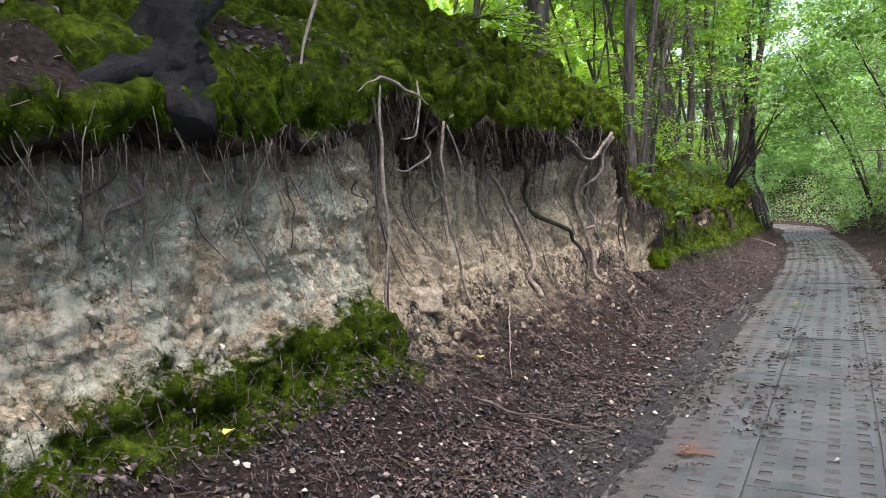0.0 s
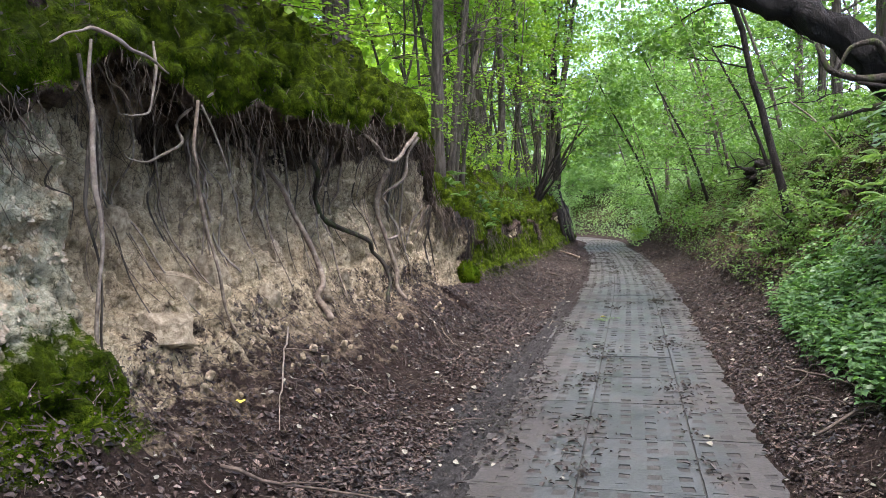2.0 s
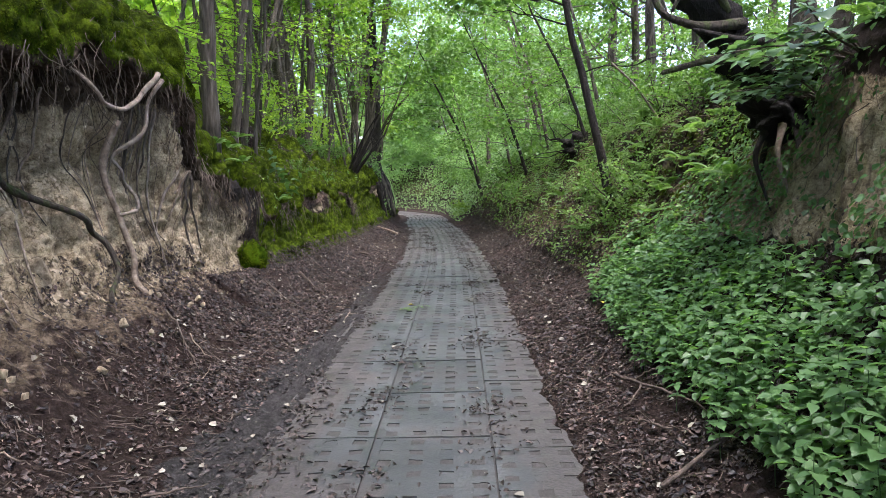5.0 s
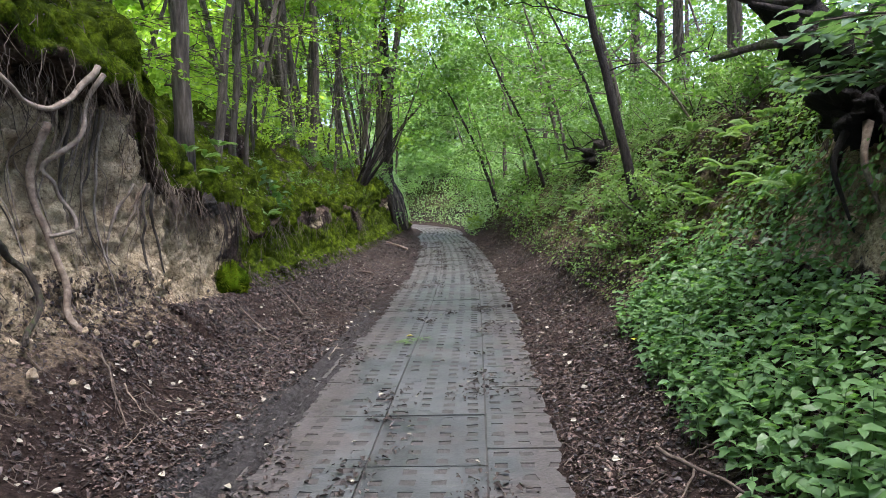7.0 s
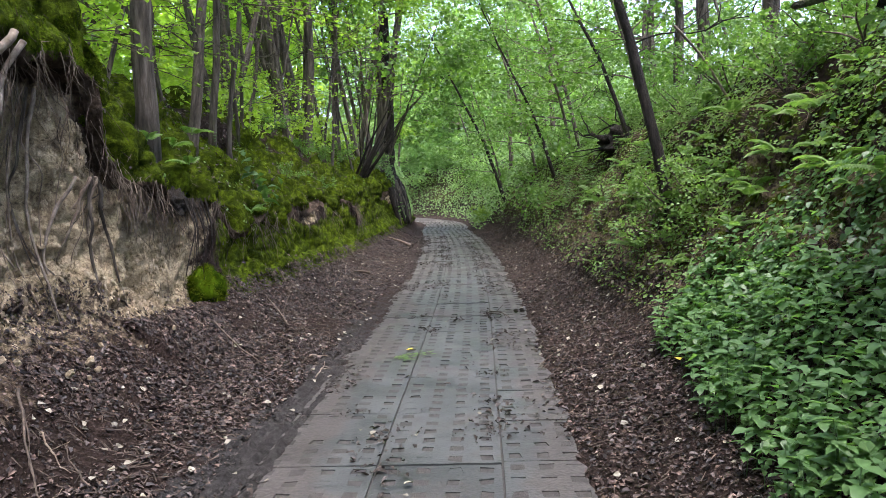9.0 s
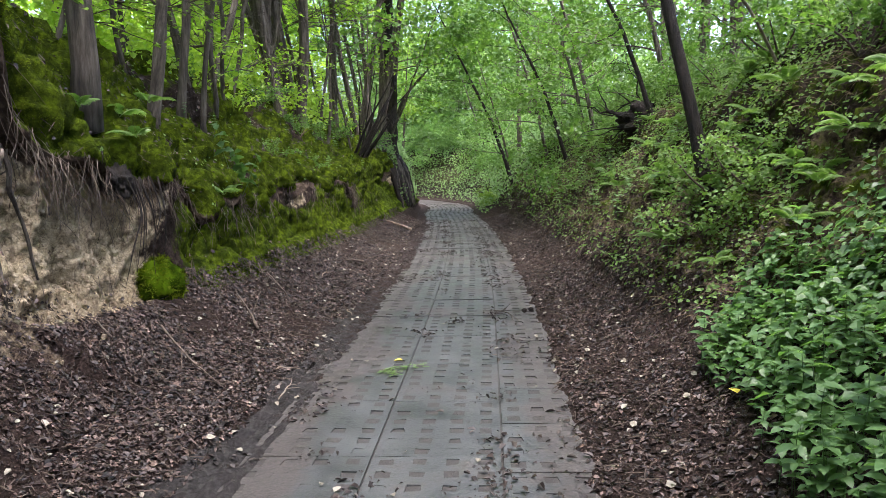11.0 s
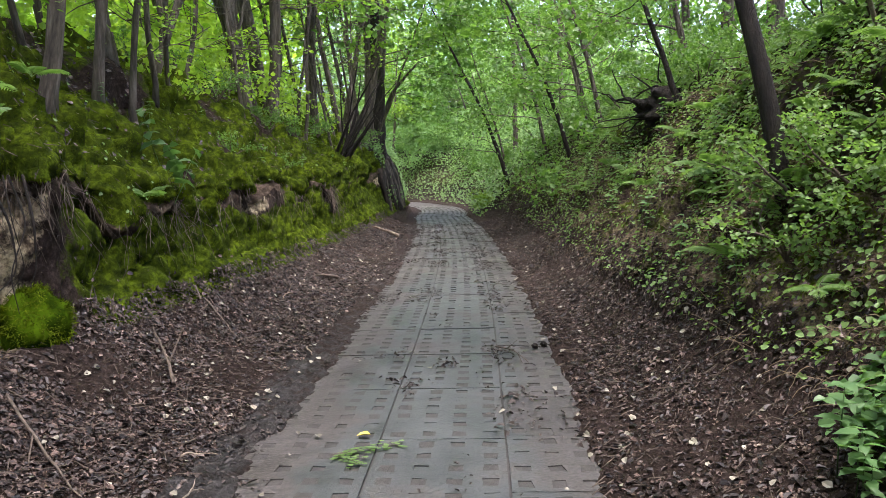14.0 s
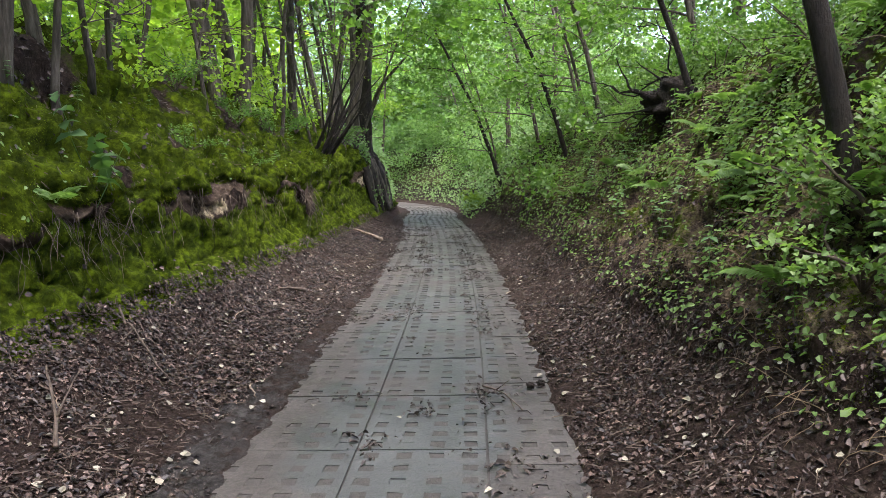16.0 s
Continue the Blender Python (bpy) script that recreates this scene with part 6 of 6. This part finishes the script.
for k, (x, y, z, turn, ln, lf) in enumerate([(-4.2, 23, 5.2, -80, 3.0, LEAVES_LIME), (-4.0, 19, 5.4, -70, 2.6, LEAVES_LIME), (3.6, 19, 4.4, 85, 2.6, LEAVES), (3.4, 23, 4.6, 70, 2.8, LEAVES), (3.0, 27, 4.2, 90, 2.6, LEAVES), (-4.0, 29, 4.8, -90, 2.8, LEAVES_LIME), (-3.9, 17, 4.9, -80, 2.2, LEAVES_LIME), (2.8, 31, 4.0, 85, 2.4, LEAVES), (-3.8, 33, 4.6, -80, 2.8, LEAVES_LIME)]):
    bough("leafy bough reaching out over the lane", x, y, z, turn, ln, 330 + k, 0.1, lf)

# saplings and hanging roots on the mossy bank
big_herb = herb("young sapling with large dark green leaves on the mossy bank", 97, 4, DARK_LEAF, 0.5, "sapling", "saplings on the mossy bank")
big_herb.matrix_basis = pose(-2.72, 14.75, 1.42, 0, 25, 40)
copy_thing(big_herb, pose(-2.75, 15.0, 1.55, 10, 35, 150))
copy_thing(big_herb, pose(-2.95, 14.9, 1.8, 0, 20, 250))
curtain = thing("root_curtain", "dark hanging roots and earth at the end of the sandy face", "roots")
curtain.matrix_basis = pose(-2.72, 11.95, 1.55)
rk = np.random.default_rng(58)
part_mesh("earth", clod_mesh("earth", (0.09, 0.22, 0.14), BARK_DARK, 14, 0.4), curtain).matrix_basis = pose(-0.1, 0, 0.05)
for k in range(9):
    y = rk.uniform(-0.35, 0.35)
    limb(curtain, "root", [(0.1, y, 0.1), (0.17, y + rk.normal(0, 0.05), -0.2), (0.14, y + rk.normal(0, 0.08), -0.5), (0.1, y + rk.normal(0, 0.1), rk.uniform(-0.8, -0.6))], rk.uniform(0.004, 0.011), 0.002, BARK_DARK, 6, 0.3)

# clods of sand broken from the face
def block_mesh(name, size, mat, seed):
    """An angular broken clod: a subdivided box with chipped corners."""
    r = np.random.default_rng(seed)
    bm = bmesh.new()
    bmesh.ops.create_cube(bm, size=1.5)
    for _ in range(4):
        d = Vector(r.normal(0, 1, 3)).normalized()
        cut = bmesh.ops.bisect_plane(bm, geom=bm.verts[:] + bm.edges[:] + bm.faces[:], plane_co=d * r.uniform(0.5, 0.75), plane_no=d, clear_outer=True)
        bmesh.ops.contextual_create(bm, geom=[e for e in cut["geom_cut"] if isinstance(e, bmesh.types.BMEdge)])
    bmesh.ops.bevel(bm, geom=bm.edges[:], offset=0.07, segments=2, affect="EDGES")
    bmesh.ops.triangulate(bm, faces=bm.faces[:])
    bmesh.ops.subdivide_edges(bm, edges=bm.edges[:], cuts=2, use_grid_fill=True)
    for v in bm.verts:
        v.co += v.co.normalized() * 0.09 * float(fbm(np.array(v.co)[None] * 3 + seed, 4)[0])
        v.co = Vector((v.co.x * size[0], v.co.y * size[1], v.co.z * size[2]))
    me = bpy.data.meshes.new(name)
    bm.to_mesh(me)
    bm.free()
    me.materials.append(mat)
    return me


for k, (y, z, off, sx, sy, sz) in enumerate([(5.15, 1.6, 0.02, 0.2, 0.2, 0.34), (5.5, 1.95, 0.0, 0.18, 0.22, 0.22), (5.4, 1.15, 0.08, 0.24, 0.26, 0.22), (5.95, 1.2, 0.02, 0.2, 0.2, 0.3), (6.4, 0.98, 0.05, 0.2, 0.24, 0.16), (4.95, 0.95, 0.1, 0.2, 0.24, 0.16), (7.3, 0.95, 0.04, 0.16, 0.2, 0.14), (6.9, 1.3, 0.0, 0.14, 0.14, 0.26), (8.0, 1.0, 0.02, 0.14, 0.2, 0.16), (9.7, 0.95, 0.02, 0.14, 0.2, 0.16)]):
    clod = thing("sand_clod", "pale clod of sand standing out from the cut face", "clod", "clods of the sandy face", data=block_mesh("sand_clod", (0.85 * sx, 0.85 * sy, sz), SAND_CLOD, 20 + 3 * k))
    clod.matrix_basis = pose(float(face_x(y, z)) + off - 0.09, y, z, 8 * (k % 3), 10, 37 * k)
rb = random.Random(91)
crumb = [block_mesh("sand_lump", (0.05, 0.06, 0.04), SAND_CLOD, 60 + k) for k in range(3)]
for k in range(30):
    y = rb.uniform(4.4, 10.8)
    x = rb.uniform(-2.95, -2.35)
    ob = thing("sand_lump", "small lump of sand fallen on the slope", "lump", "fallen lumps of sand", data=crumb[k % 3])
    ob.matrix_basis = pose(x, y, ground_z(x, y, True, 4.2) + 0.01, rb.uniform(0, 90), rb.uniform(0, 90), rb.uniform(0, 360)) @ Matrix.Scale(rb.uniform(0.3, 0.8), 4)

# odds and ends on the slabs
sprig = bough("broken green sprig lying on the slabs", -0.62, 11.72, 0.02, -80, 0.42, 400, 0.04, FERN)
sprig.matrix_basis = sprig.matrix_basis @ Matrix.Diagonal((0.6, 1, 0.12, 1))
brown = bough("dry rust-brown sprig lying at the edge of the slabs", -0.85, 4.35, 0.03, -60, 0.3, 401, 0.028, RUST)
brown.matrix_basis = brown.matrix_basis @ Matrix.Diagonal((0.8, 1, 0.2, 1))
cone = clod_mesh("pine_cone", (0.022, 0.035, 0.022), BARK_DARK, 88, 0.4)
for x, y in ((0.71, 14.12), (0.79, 14.17)):
    ob = thing("pine_cone", "small black cone lying on the slabs", "cone", "cones on the slabs", data=cone)
    ob.matrix_basis = pose(x, y, 0.025, 0, 0, 40 * x)
# ---- sticks ----
def stick(label, start, end, radius, seed, left=None, mat=TWIG, arch=0.02, forks=1, kind="stick"):
    r = np.random.default_rng(seed)
    n = 10
    t = np.linspace(0, 1, n)
    a, b = np.array(start, float), np.array(end, float)
    xy = a + (b - a) * t[:, None] + r.normal(0, 0.012, (n, 2)).cumsum(0) * 0.7
    z = np.array([0.012 if left is None else ground_z(x, y, left, 4.2) for x, y in xy]) + radius + 0.012 + arch * np.sin(np.pi * t)
    line = np.column_stack([xy, z])
    root = thing(kind, label, kind, "sticks on the ground", data=tube_mesh(kind, line, np.linspace(radius, radius * 0.4, n), mat, 6, 0.1))
    for k in range(forks):
        q = 3 + 3 * k
        d = (line[q + 1] - line[q]) + r.normal(0, 0.05, 3) + (0, 0, 0.02)
        br = wander(line[q], d, 0.35 * np.linalg.norm(b - a), 5, 0.1, r)
        part_mesh("side_twig", tube_mesh("side_twig", br, np.linspace(radius * 0.6, radius * 0.25, 6), mat, 5), root)
    return root


stick("dark forked twig lying on the slabs", (0.36, 14.1), (0.62, 13.55), 0.008, 1, arch=0.03, forks=2)
stick("dead branch lying on the litter", (-2.25, 4.1), (-1.35, 4.45), 0.012, 2, True, forks=1)
stick("thin pale stick lying on the slope", (-2.9, 6.2), (-2.3, 4.9), 0.009, 3, True, ROOT_PALE, 0.04)
stick("dead branch jutting from the sandy face", (-3.5, 1.55), (-3.1, 1.95), 0.018, 4, True, forks=0)
stick("brown dead branch in the litter", (-1.75, 17.6), (-2.0, 17.4), 0.03, 5, True, forks=0)
stick("reddish dead branch in the litter", (-1.75, 24.8), (-2.4, 24.9), 0.05, 6, True, ROOT, forks=0)
stick("dark stick lying beside the slabs", (1.35, 7.8), (1.65, 6.6), 0.014, 7, False)
stick("dark branch lying by the green plants", (1.2, 6.0), (2.1, 6.3), 0.014, 8, False)
stick("thin dark stick on the litter", (-2.5, 8.9), (-1.9, 8.1), 0.01, 9, True)
stick("thin dark stick on the litter", (-2.3, 11.5), (-1.6, 11.0), 0.01, 10, True)
stick("thin dark stick on the litter", (-2.5, 14.5), (-1.9, 13.9), 0.01, 11, True)
stick("pale forked stick standing in the litter", (-1.2, 10.9), (-1.15, 11.2), 0.007, 12, True, ROOT_PALE, 0.05, 2)
stick("dark forked stick on the litter", (-1.9, 12.6), (-2.4, 13.3), 0.014, 13, True, TWIG, 0.03, 2)
stick("pale broken stick stuck in the moss", (-3.55, 4.1), (-3.35, 4.35), 0.02, 14, True, ROOT_PALE, 0.2, 0)
for k in range(34):
    left = k % 3 != 0
    x, y, a = (r_veg.uniform(-2.6, -1.3) if left else r_veg.uniform(1.1, 1.75)), r_veg.uniform(1, 22), r_veg.uniform(0, 6.28)
    ln = r_veg.uniform(0.15, 0.5)
    stick("thin dead twig lying on the brown litter", (x, y), (x + ln * 0.6 * math.cos(a), y + ln * math.sin(a)), r_veg.uniform(0.004, 0.009), 200 + k, left, (TWIG, TWIG, ROOT)[k % 3], 0.015, k % 2)
